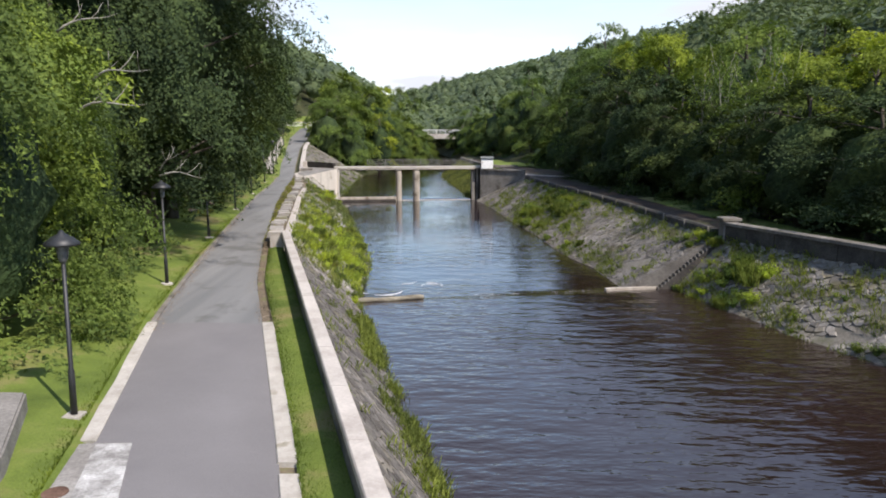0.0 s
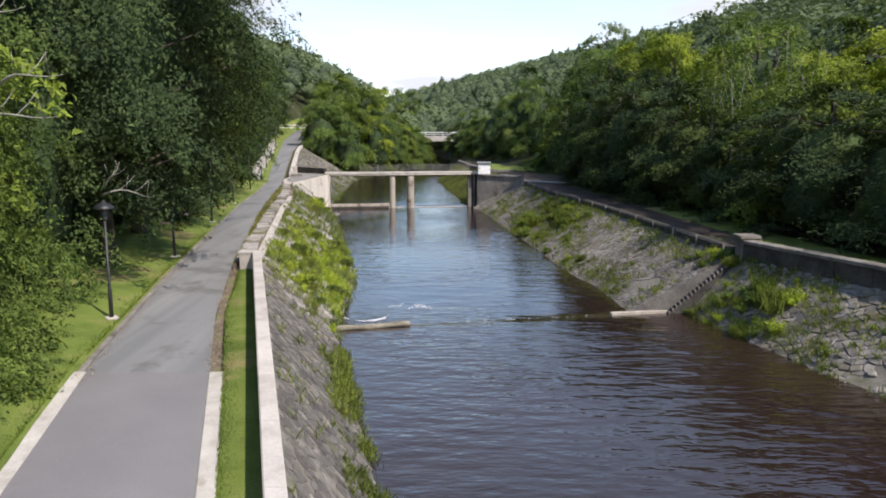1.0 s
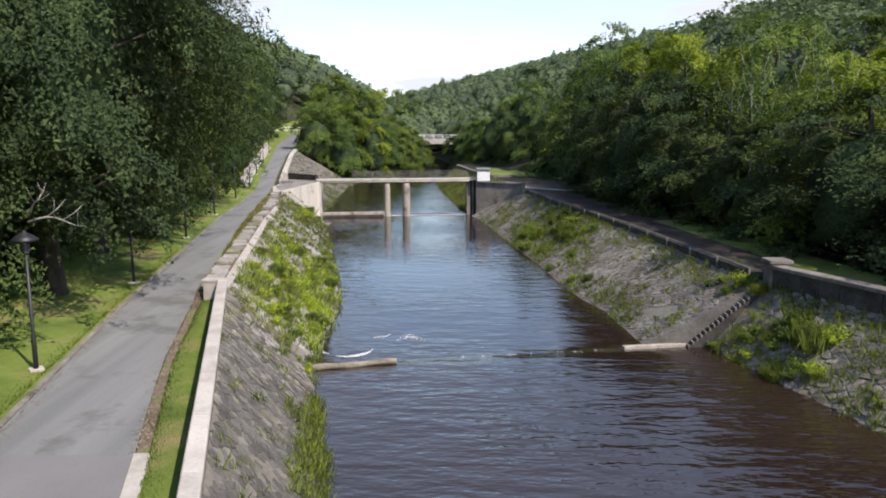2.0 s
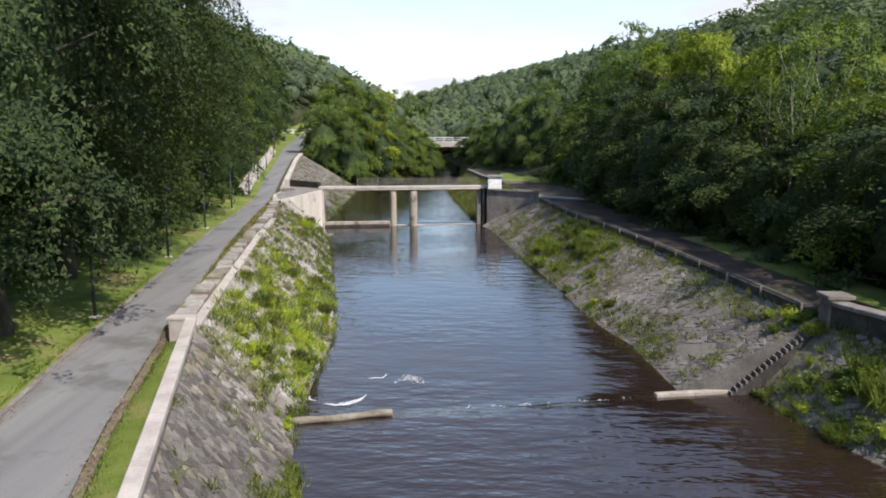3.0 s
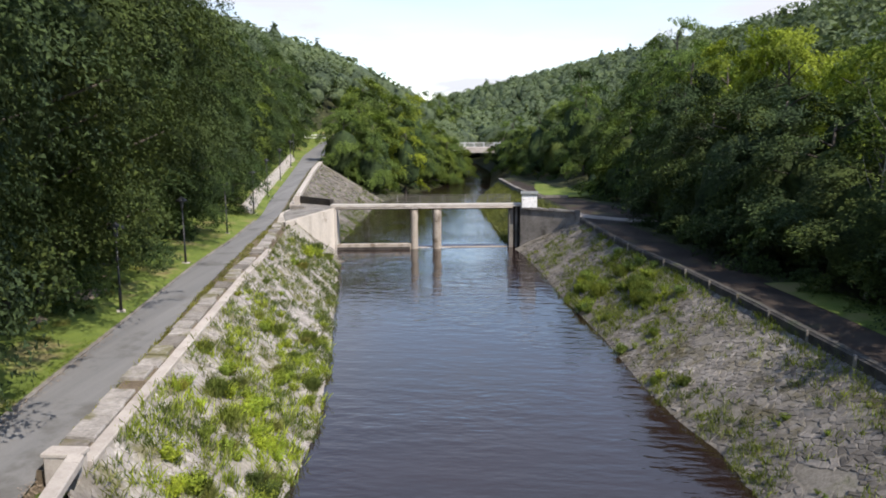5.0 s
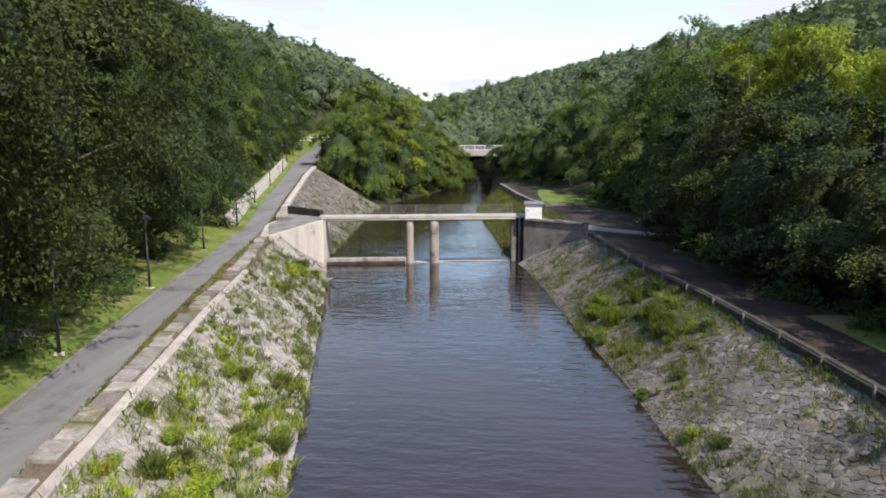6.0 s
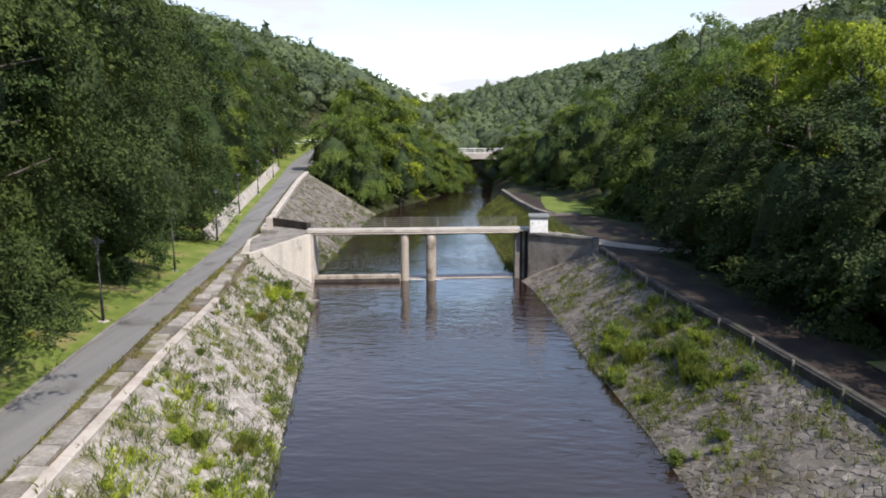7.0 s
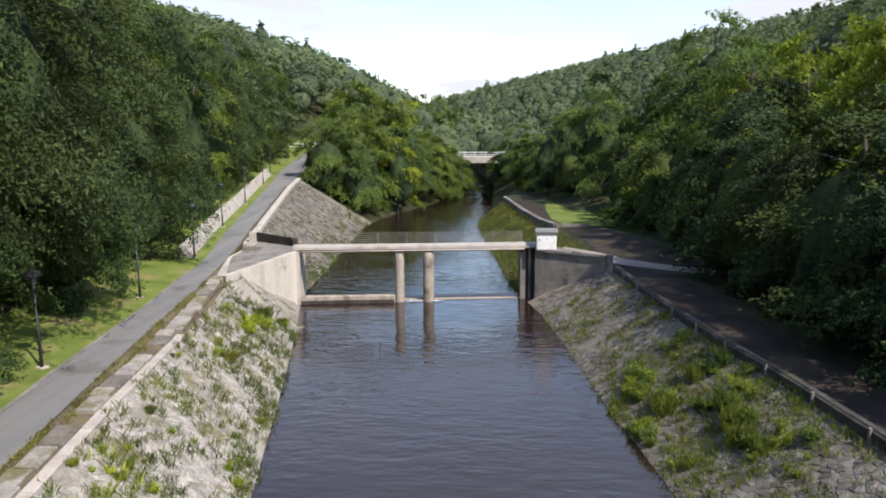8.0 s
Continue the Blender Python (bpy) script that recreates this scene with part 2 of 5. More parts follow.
M_LEAF_BRIGHT = leafy("yellow_green_leaves", (0.13, 0.175, 0.030), (0.19, 0.245, 0.042), (0.25, 0.31, 0.06), 0.28)
M_SHRUB = leafy("shrub_leaves", (0.21, 0.27, 0.045), (0.31, 0.38, 0.07), (0.42, 0.47, 0.12), 0.5)
M_BLADE = leafy("lawn_blades", (0.075, 0.115, 0.02), (0.115, 0.165, 0.03), (0.17, 0.21, 0.05), 0.35)
M_TUFT = leafy("rough_green_grass", (0.08, 0.105, 0.03), (0.14, 0.178, 0.048), (0.21, 0.24, 0.085), 0.35)
M_REED = leafy("dull_grass_blades", (0.12, 0.135, 0.04), (0.21, 0.22, 0.075), (0.33, 0.31, 0.135), 0.35)
# Distance haze is mixed into this colour: paler and bluer than near leaves.
M_FAR = leafy("hazy_far_wood_leaves", (0.082, 0.115, 0.072), (0.113, 0.150, 0.092), (0.150, 0.190, 0.112), 0.25, hue_by_tree=0.0, patch_scale=0.11)
M_BLACK = mottled("black_painted_metal", (0.010, 0.011, 0.012), (0.016, 0.017, 0.018), (0.025, 0.026, 0.027), 2.0, 30.0, rough=0.5, bump=0.1, dist=0.002, spec=0.5)
M_WHITE = mottled("white_paint", (0.72, 0.72, 0.70), (0.80, 0.80, 0.78), (0.84, 0.84, 0.82), 0.8, 8.0, rough=0.6, bump=0.1, dist=0.003)
M_ROOF = mottled("grey_felt", (0.14, 0.15, 0.14), (0.19, 0.20, 0.19), (0.24, 0.25, 0.24), 1.0, 20.0)
M_RAIL = mottled("dull_grey_rail_metal", (0.13, 0.125, 0.11), (0.19, 0.185, 0.165), (0.26, 0.25, 0.22), 1.5, 20.0, rough=0.6, bump=0.2, dist=0.003, spec=0.4)
M_WOOD = mottled("wet_weathered_timber", (0.13, 0.115, 0.085), (0.20, 0.178, 0.135), (0.28, 0.25, 0.19), 0.8, 10.0, bump=0.7, dist=0.02, stretch=(1, 6, 6))
M_FOAM = mottled("white_foam", (0.40, 0.41, 0.43), (0.52, 0.53, 0.55), (0.66, 0.67, 0.68), 3.0, 20.0, bump=0.8, dist=0.02)
M_APRON = mottled("old_grey_concrete", (0.16, 0.15, 0.135), (0.23, 0.215, 0.195), (0.30, 0.285, 0.26), 0.9, 14.0, bump=0.5, dist=0.012, stain=(0.10, 0.10, 0.075), stain_scale=0.8, stain_at=0.56)
M_WORN = mottled("flaking_white_paint_on_concrete", (0.16, 0.15, 0.14), (0.34, 0.33, 0.31), (0.62, 0.61, 0.59), 2.6, 22.0, bump=0.5, dist=0.01)
M_RUST = mottled("rusty_iron", (0.07, 0.04, 0.03), (0.12, 0.07, 0.05), (0.18, 0.11, 0.08), 3.0, 20.0)
# Dark boards; also the fill colour for shaded slots and tread gaps.
M_TAR = mottled("dark_boards_and_recess_shade", (0.03, 0.027, 0.024), (0.05, 0.045, 0.04), (0.08, 0.07, 0.06), 1.5, 12.0)
M_LAMPGLASS = mottled("smoky_lamp_glass", (0.07, 0.075, 0.08), (0.10, 0.105, 0.11), (0.13, 0.135, 0.14), 2.0, 10.0, rough=0.25, bump=0.0, spec=0.5)


# ---- helpers for meshes ----
RNG = np.random.default_rng(7)


def mesh_of(name, verts, faces, materials, smooth=False, index=None):
    me = bpy.data.meshes.new(name)
    me.from_pydata([tuple(map(float, v)) for v in verts], [], [tuple(map(int, f)) for f in faces])
    for m in materials:
        me.materials.append(m)
    if index is not None:
        me.polygons.foreach_set("material_index", np.asarray(index, dtype=np.int32))
    me.polygons.foreach_set("use_smooth", np.full(len(me.polygons), smooth))
    me.update()
    return me


def child(name, me, parent=None, label="", m=None):
    ob = new(name, me)
    if parent is not None:
        ob.parent = parent
    if m is not None:
        ob.matrix_basis = m
    if label:
        tagged(ob, label)
    return ob


def part(name, bm, material, parent, label="", smooth=False, m=None):
    me = bpy.data.meshes.new(name)
    bm.to_mesh(me)
    bm.free()
    me.materials.append(material)
    if smooth:
        me.polygons.foreach_set("use_smooth", np.full(len(me.polygons), True))
    return child(name, me, parent, label, m)


def thing(name, at, label, category, group="", kind=""):
    ob = new(name)
    ob.empty_display_size = 0.3
    ob.matrix_basis = at
    return tagged(ob, label, category, group, kind)


def box(bm, a, b, bevel=0.0):
    """An upright box from corner a to corner b, its edges rounded off."""
    a, b = Vector(a), Vector(b)
    got = bmesh.ops.create_cube(bm, size=1.0, matrix=Matrix.Translation((a + b) / 2) @ Matrix.Diagonal((*(b - a), 1)))
    if bevel:
        edges = {e for v in got["verts"] for e in v.link_edges}
        bmesh.ops.bevel(bm, geom=list(edges), offset=bevel, segments=2, profile=0.6, affect="EDGES")
    return bm


def prism(bm, base, z0):
    """A block on a ground plan whose corners are (x, y, top)."""
    lo = [bm.verts.new((x, y, z0)) for x, y, z in base]
    hi = [bm.verts.new(p) for p in base]
    n = len(base)
    for i in range(n):
        bm.faces.new((lo[i], lo[(i + 1) % n], hi[(i + 1) % n], hi[i]))
    bm.faces.new(hi)
    bm.faces.new(list(reversed(lo)))
    bmesh.ops.recalc_face_normals(bm, faces=bm.faces)
    edges = [e for e in bm.edges if all(v.co.z > z0 + 0.1 for v in e.verts)]
    bmesh.ops.bevel(bm, geom=edges, offset=0.04, segments=2, affect="EDGES")
    return bm


def tube(bm, rings, sides=10, caps=True):
    """A round body through rings of (centre, radius), the rings square to the path."""
    loops = []
    for k, (c, r) in enumerate(rings):
        c = Vector(c)
        a, b = Vector(rings[max(k - 1, 0)][0]), Vector(rings[min(k + 1, len(rings) - 1)][0])
        d = (b - a).normalized() if (b - a).length > 1e-6 else Vector((0, 0, 1))
        u = d.orthogonal().normalized() if abs(d.z) < 0.99 else Vector((1, 0, 0))
        w = d.cross(u).normalized()
        u = w.cross(d)
        loops.append([bm.verts.new(c + (u * math.cos(6.2832 * i / sides) + w * math.sin(6.2832 * i / sides)) * r) for i in range(sides)])
    for p, q in zip(loops, loops[1:]):
        for i in range(sides):
            bm.faces.new((p[i], p[(i + 1) % sides], q[(i + 1) % sides], q[i]))
    if caps:
        bm.faces.new(list(reversed(loops[0])))
        bm.faces.new(loops[-1])
    return bm


def strip(name, sections, materials, smooth=False, index=None):
    """A sheet through cross-sections that all have as many points."""
    n = len(sections[0])
    verts = [p for s in sections for p in s]
    faces, idx = [], []
    for r in range(len(sections) - 1):
        for c in range(n - 1):
            faces.append((r * n + c, r * n + c + 1, (r + 1) * n + c + 1, (r + 1) * n + c))
            idx.append(index[c] if index else 0)
    return mesh_of(name, verts, faces, materials, smooth, idx)


def ring_strip(name, sections, materials, smooth=False):
    """A closed bar through cross-sections (loops of points), capped at both ends."""
    n = len(sections[0])
    verts = [p for s in sections for p in s]
    faces = [(r * n + c, r * n + (c + 1) % n, (r + 1) * n + (c + 1) % n, (r + 1) * n + c) for r in range(len(sections) - 1) for c in range(n)]
    faces += [tuple(reversed(range(n))), tuple((len(sections) - 1) * n + c for c in range(n))]
    return mesh_of(name, verts, faces, materials, smooth)


def line(*pts):
    """A function of y, straight between (y, value) points."""
    ys, vs = [p[0] for p in pts], [p[1] for p in pts]
    return lambda y: float(np.interp(y, ys, vs))


# ---- the plan: lines along the valley, as x or z over y ----
road_z = line((-60, 1.5), (0, 2.0), (11, 2.1), (80, 2.9), (122, 5.3), (165, 8.0), (300, 10))
coping_right = line((-60, 17.8), (8.8, -0.66), (32.9, -7.1))
ledge = line((32.9, -7.1), (47.5, -9.5), (53.3, -10.46), (60.5, -11.43), (66, -12.4), (72, -13.55))
ledge_z = line((32, 2.78), (60, 2.9), (72, 2.98))
PATH_Z = 2.72
# lines of the far valley, which turns to the left
water_left = line((-60, 19), (0, 3.3), (14.4, 0.1), (20.8, -1.4), (27.8, -2.85), (32.3, -3.85), (42, -4.3), (50.2, -5.7), (59, -7.3), (68, -9.0), (75.5, -10.6), (78.4, -11.25), (80, -11.3), (88, -11.7), (100, -12.4), (119, -13.4), (130, -11.5), (148, -6.6), (193, -3.2), (260, -8), (400, -17), (440, -35), (480, -60), (600, -90), (900, -210))
water_right = line((-60, 45), (0, 23.5), (10, 19.4), (22.6, 14.46), (26.2, 13.05), (34.76, 11.1), (34.84, 8.85), (40.8, 8.55), (43.2, 7.9), (46.9, 7.4), (53, 6.95), (63.1, 5.7), (70, 5.1), (76.8, 4.3), (81, 3.4), (88, 2.7), (119, 0.2), (150, 1.2), (193, 1.9), (260, -4), (400, -14.5), (440, -31), (480, -52), (600, -84), (900, -204))
bank_top_right = line((-60, 53), (0, 27.8), (26.7, 16.6), (34.2, 13.65), (35.6, 13.3), (50, 12.0), (57, 11.15), (61, 10.4), (68, 9.6), (75.5, 9.0), (78, 8.8), (82, 8.6), (90, 8.1), (96, 7.4), (101, 5.9), (110, 4.6), (126, 3.0), (150, 6), (320, 8), (400, -12), (440, -28), (480, -46), (600, -78), (900, -198))
verge_left = line((-60, 10), (0, -3.5), (12.5, -6.4), (21, -8.5), (30.7, -10.3), (41.6, -12.1), (57, -14.55), (66, -15.6), (76.7, -17.3), (88.6, -19.8), (104.4, -22.6), (134, -28.1), (165, -32), (200, -20), (260, -18), (400, -22), (440, -50), (480, -120), (600, -230), (900, -400))
verge_right = line((-60, 14), (0, 0.2), (12.5, -3.05), (20.2, -5.2), (25.6, -6.75), (33, -8.35), (42.3, -10.1), (49.6, -11.55), (55.2, -12.5), (64.1, -13.9), (70.4, -14.75), (78.7, -16.2), (91, -18.4), (113.9, -22.3), (132, -24.6), (165, -28.4), (200, -17), (260, -15), (400, -19), (440, -47), (480, -117), (600, -227), (900, -397))


def bank_top_left(y):
    if y < 32.9:
        return coping_right(y)
    return ledge(y) if y < 72 else min(verge_right(y) + 0.7 + max(0, 78 - y) * 0.25, water_left(y) - 1)


def bank_top_left_z(y):
    if y < 32.9:
        return road_z(y) + 0.5
    return ledge_z(y) if y < 72 else road_z(y) + 0.3


HILL_FADE = line((0, 1), (430, 1), (600, 0.8), (900, 0.45))


def hill_left(d, y):
    h = (0.312 * max(0.0, d - 3) + (7 * (1 - math.exp(-d / 14)) if y > 170 else 0)) * HILL_FADE(y)
    return 95 * math.tanh(h / 95)


def hill_right(d, y):
    h = 0.39 * max(0.0, d - (13 if y < 110 else 6)) * HILL_FADE(y)
    return 95 * math.tanh(h / 95)


def far_rise(y):
    return min(11.0, max(0.0, y - 430) * 0.05)


LEFT_OUT = (700, 420, 260, 170, 110, 70, 45, 28, 16, 9, 5.0)
RIGHT_OUT = (1.2, 4.2, 7, 11, 16, 24, 36, 52, 75, 110, 160, 240, 380, 650)


def left_z(d, y):
    return road_z(min(y, 165)) + 0.1 + hill_left(d, y) + far_rise(y) + (0.25 * max(0, d - 5) if d < 9 else 1.0 if d > 5 else 0)


def right_z(d, y):
    return PATH_Z + hill_right(d, y) + far_rise(y)


# ---- ground ----
STATIONS = [-120, -80, -50, -30, -15] + list(np.arange(-6, 34, 3.0)) + [34.76, 34.84] + list(np.arange(38, 72, 4.0)) + [72, 75, 78, 80] + list(np.arange(84, 130, 5.0)) + list(np.arange(135, 200, 10.0)) + [210, 230, 260, 300, 340, 400, 440, 480, 540, 600, 700, 900, 1500]
ground_sections = []
for y in STATIONS:
    sec = []
    for d in LEFT_OUT:
        n = noise.noise((d * 0.02, y * 0.02, 1.3)) * min(6, d * 0.06)
        sec.append((verge_left(y) - d, y, left_z(d, y) + n))
    bl, bz = bank_top_left(y), bank_top_left_z(y)
    sec.append((verge_left(y) - 0.25, y, road_z(y) + 0.06))
    sec.append((verge_left(y), y, road_z(y) - 0.05))
    sec.append((verge_right(y), y, road_z(y) - 0.05))
    sec.append((max(verge_right(y) + 0.05, bl - 0.6), y, road_z(y) - 0.04))
    wlx, wrx = water_left(y), water_right(y)
    sec.append((bl, y, min(bz, road_z(y) + 0.1) - 0.4))
    sec.append((wlx - 0.1, y, -0.45))
    sec.append((wlx + 1.2, y, -1.3))
    sec.append((wrx - 1.2, y, -1.3))
    sec.append((wrx + 0.1, y, -0.45))
    sec.append((bank_top_right(y) - 0.1, y, PATH_Z - 0.35))
    sec.append((bank_top_right(y) + 0.25, y, PATH_Z - 0.02))
    for d in RIGHT_OUT:
        n = noise.noise((d * 0.02, y * 0.02, 7.7)) * min(6, d * 0.05) * (0 if d < 5 else 1)
        sec.append((bank_top_right(y) + d, y, right_z(d, y) + n))
    ground_sections.append(sec)
nl = len(LEFT_OUT)
g_index = [0] * (len(ground_sections[0]) - 1)
for k in (nl - 1, nl):
    g_index[k] = 1
g_index[nl + 2] = 2
ground = new("ground", strip("ground", ground_sections, [M_WOODS, M_LAWN, M_EARTH], True, g_index))
tagged(ground, "wooded valley floor with mown verge beside a river", "ground", kind="structure")

# ---- water ----
water_sections = []
for s in list(np.arange(-60, 28, 4.0)) + list(np.arange(28, 40, 0.5)) + list(np.arange(40, 77, 3.0)) + list(np.arange(77, 84, 0.5)) + list(np.arange(84, 200, 3.0)) + [210, 230, 260, 330, 400]:
    sec = []
    for k in range(13):
        f = k / 12
        x = water_left(s) - 0.5 + (water_right(s) + 1.0 - water_left(s)) * f
        lag = s - (32.75 + 0.19 * (x + 0.9))
        z = 0.06 if lag < -0.6 else -0.07 if lag > 0.5 else 0.06 - 0.13 * (lag + 0.6) / 1.1
        if s > 60:
            z += 0.13 * min(1.0, max(0.0, (s - (79.6 + 0.121 * (x + 11.4))) / 0.6))
        sec.append((x, s, z))
    water_sections.append(sec)
water = new("water", strip("water", water_sections, [M_WATER], True))
tagged(water, "brown peaty river water with small ripples", "river", kind="structure")

# ---- road ----
def across(y, xs, z_add):
    return [(x, y, road_z(y) + dz) for x, dz in zip(xs, z_add)]


def road_strip(name, y0, y1, material, label, lift=0.0, step=2.0):
    secs = []
    for y in np.arange(y0, y1 + 0.01, step):
        a, b = verge_left(y), verge_right(y)
        w = b - a
        wob = 0.05 * noise.noise((y * 0.35, 3.0, 0))
        xs = [a + wob, a + 0.25 * w, a + 0.5 * w, a + 0.75 * w, b + wob]
        secs.append(across(y, xs, [0.0 + lift, 0.03 + lift, 0.04 + lift, 0.03 + lift, 0.0 + lift]))
    ob = new(name, strip(name, secs, [material], True))
    return tagged(ob, label, "road", kind="structure")


road_strip("road", 20.2, 166.2, M_ROAD_OLD, "narrow worn grey asphalt lane along the river")
road_strip("road_resurfaced", -59.8, 20.25, M_ROAD_NEW, "smooth newer asphalt lane with concrete edging", 0.012)


def bar_along(name, x_fn, y0, y1, w, z_fn, h, material, parent=None, label="", step=1.5, bevel=0.02):
    """A bar of width w and height h that follows a line of the plan; its top at z_fn."""
    secs = []
    n = max(2, int(round((y1 - y0) / step)) + 1)
    for y in np.linspace(y0, y1, n):
        x, z = x_fn(y), z_fn(y)
        j = 0.012 * noise.noise((x * 1.3, y * 1.3, 0.4))
        secs.append([(x, y, z - h), (x, y, z - bevel), (x + bevel, y, z + j), (x + w - bevel, y, z + j), (x + w, y, z - bevel), (x + w, y, z - h)])
    return child(name, ring_strip(name, secs, [material]), parent, label)


kerb_right = thing("edging_right", pose(0, 0, 0), "pale concrete edging strip between lane and grass", "kerb", "", "structure")
for a, b in ((-30, 11.15), (11.55, 20.3)):
    bar_along("edging_slab", lambda y: verge_right(y) - 0.02, a, b, 0.36, lambda y: road_z(y) + 0.045, 0.3, M_EDGING, kerb_right)
kerb_left = thing("edging_left", pose(0, 0, 0), "weathered pale concrete edging strip beside the verge", "kerb", "", "structure")
bar_along("edging_slab", lambda y: verge_left(y) - 0.3, 12.4, 20.3, 0.36, lambda y: road_z(y) + 0.05, 0.3, M_EDGING, kerb_left)
bar_along("edging_slab", lambda y: verge_left(y) - 0.16, 20.3, 75, 0.16, lambda y: road_z(y) + 0.05, 0.3, M_WALL, kerb_left)

# ---- grass strip between lane and parapet ----
secs = []
for y in np.arange(-30, 32.6, 1.25):
    a, b = verge_right(y) + 0.3, coping_right(y) - 0.28
    secs.append([(a, y, road_z(y) + 0.03), (a + 0.15, y, road_z(y) + 0.09), ((a + b) / 2, y, road_z(y) + 0.12), (b, y, road_z(y) + 0.1)])
strip_grass = new("grass_strip", strip("grass_strip", secs, [M_LAWN], True))
tagged(strip_grass, "narrow strip of short grass along the parapet", "grass", kind="structure")

# ---- left parapet ----
parapet = thing("wall_left", pose(0, 0, 0), "low concrete river parapet with pale flat coping", "parapet wall", "", "structure")
secs = []
for y in np.arange(-30, 33.0, 1.5):
    x, z = coping_right(y), road_z(y) + 0.78
    secs.append([(x - 0.27, y, z - 1.3), (x - 0.27, y, z - 0.16), (x - 0.03, y, z - 0.16), (x + 0.03, y, z - 1.3)])
child("wall_body", ring_strip("wall_body", secs, [M_WALL]), parapet)
y = -30.0
while y < 32.4:
    e = min(y + 2.4, 32.75)
    bar_along("coping_stone", lambda yy: coping_right(yy) - 0.33, y + 0.006, e - 0.006, 0.36, lambda yy: road_z(yy) + 0.8, 0.17, M_COPING, parapet, step=0.6, bevel=0.025)
    y = e

# end stone of the parapet, and the step where the ledge begins
bm = bmesh.new()
box(bm, (-7.95, 32.78, 2.2), (-7.2, 33.15, 3.04), 0.03)
box(bm, (-8.0, 32.76, 3.03), (-7.15, 33.2, 3.13), 0.025)
end_stone = part("wall_end_stone", bm, M_COPING, None)
tagged(end_stone, "pale squared cap stone at the end of the parapet", "stone block", kind="structure")

# ---- left ledge: slabs, groove, pale strip ----
ledge_thing = thing("ledge", pose(0, 0, 0), "worn ledge of flat stone slabs with weeds between lane and bank", "ledge", "", "structure")
secs = []
for y in np.arange(33.0, 73.0, 2.0):
    a, b, z = verge_right(y) - 0.02, ledge(y), ledge_z(y)
    secs.append([(a, y, road_z(y) - 0.2), (a + 0.1, y, road_z(y) + 0.04), (a + 0.45 * (b - a - 1.1), y, road_z(y) + 0.12), (b - 1.15, y, z - 0.15), (b - 0.35, y, z - 0.12), (b - 0.33, y, z - 0.28), (b - 0.02, y, z - 0.28), (b, y, z - 1.2)])
child("ledge_bed", ring_strip("ledge_bed", secs, [M_EARTH]), ledge_thing)
y, k = 33.25, 0
while y < 72.0:
    ln = 0.75 + 0.6 * RNG.random()
    dx, dz = 0.05 * RNG.standard_normal(), 0.025 * RNG.standard_normal()
    wd = 0.62 + 0.14 * RNG.random()
    if RNG.random() > 0.06:
        bar_along("slab", lambda yy: ledge(yy) - 1.12 + dx, y, y + ln - 0.05, wd, lambda yy: ledge_z(yy) + dz - 0.02, 0.22, M_LEFTSTONE if k % 4 else M_STONE, ledge_thing, step=0.7, bevel=0.035)
    y += ln
    k += 1
y = 33.2
while y < 61.0:
    ln = 1.6 + 2.2 * RNG.random()
    bar_along("pale_strip", lambda yy: ledge(yy) - 0.33, y, min(y + ln - 0.02, 61), 0.36, lambda yy: ledge_z(yy) + 0.0, 0.3, M_COPING, ledge_thing, step=0.8, bevel=0.03)
    y += ln + (0.5 * RNG.random() if RNG.random() < 0.3 and y > 44 else 0)


# ---- banks of pitched stone ----
def bank_frame(top_x, top_z, bot_x, bot_z, y):
    a = np.array([top_x(y), y, top_z(y)])
    b = np.array([bot_x(y), y, bot_z(y)])
    d = b - a
    ln = np.linalg.norm(d)
    n = np.array([-d[2], 0, d[0]])
    n = n / np.linalg.norm(n)
    return a, d / ln, ln, n * (1 if n[2] > 0 else -1)


def bank_sheet(name, frame_of, y0, y1, material, label, step=1.0):
    secs = []
    for y in np.arange(y0, y1 + 0.001, step):
        a, d, ln, n = frame_of(y)
        sec = [a + np.array([0, 0, -0.6]), a]
        for f in np.linspace(0.08, 1, 12):
            p = a + d * ln * f
            sec.append(p + n * 0.012 * noise.noise((p[0], p[1], p[2])))
        sec.append(sec[-1] + d * 0.5)
        sec.append(sec[-1] + np.array([0, 0, -0.8]))
        secs.append(sec)
    ob = child(name, ring_strip(name, secs, [material], False))
    return tagged(ob, label, "river bank", kind="structure")


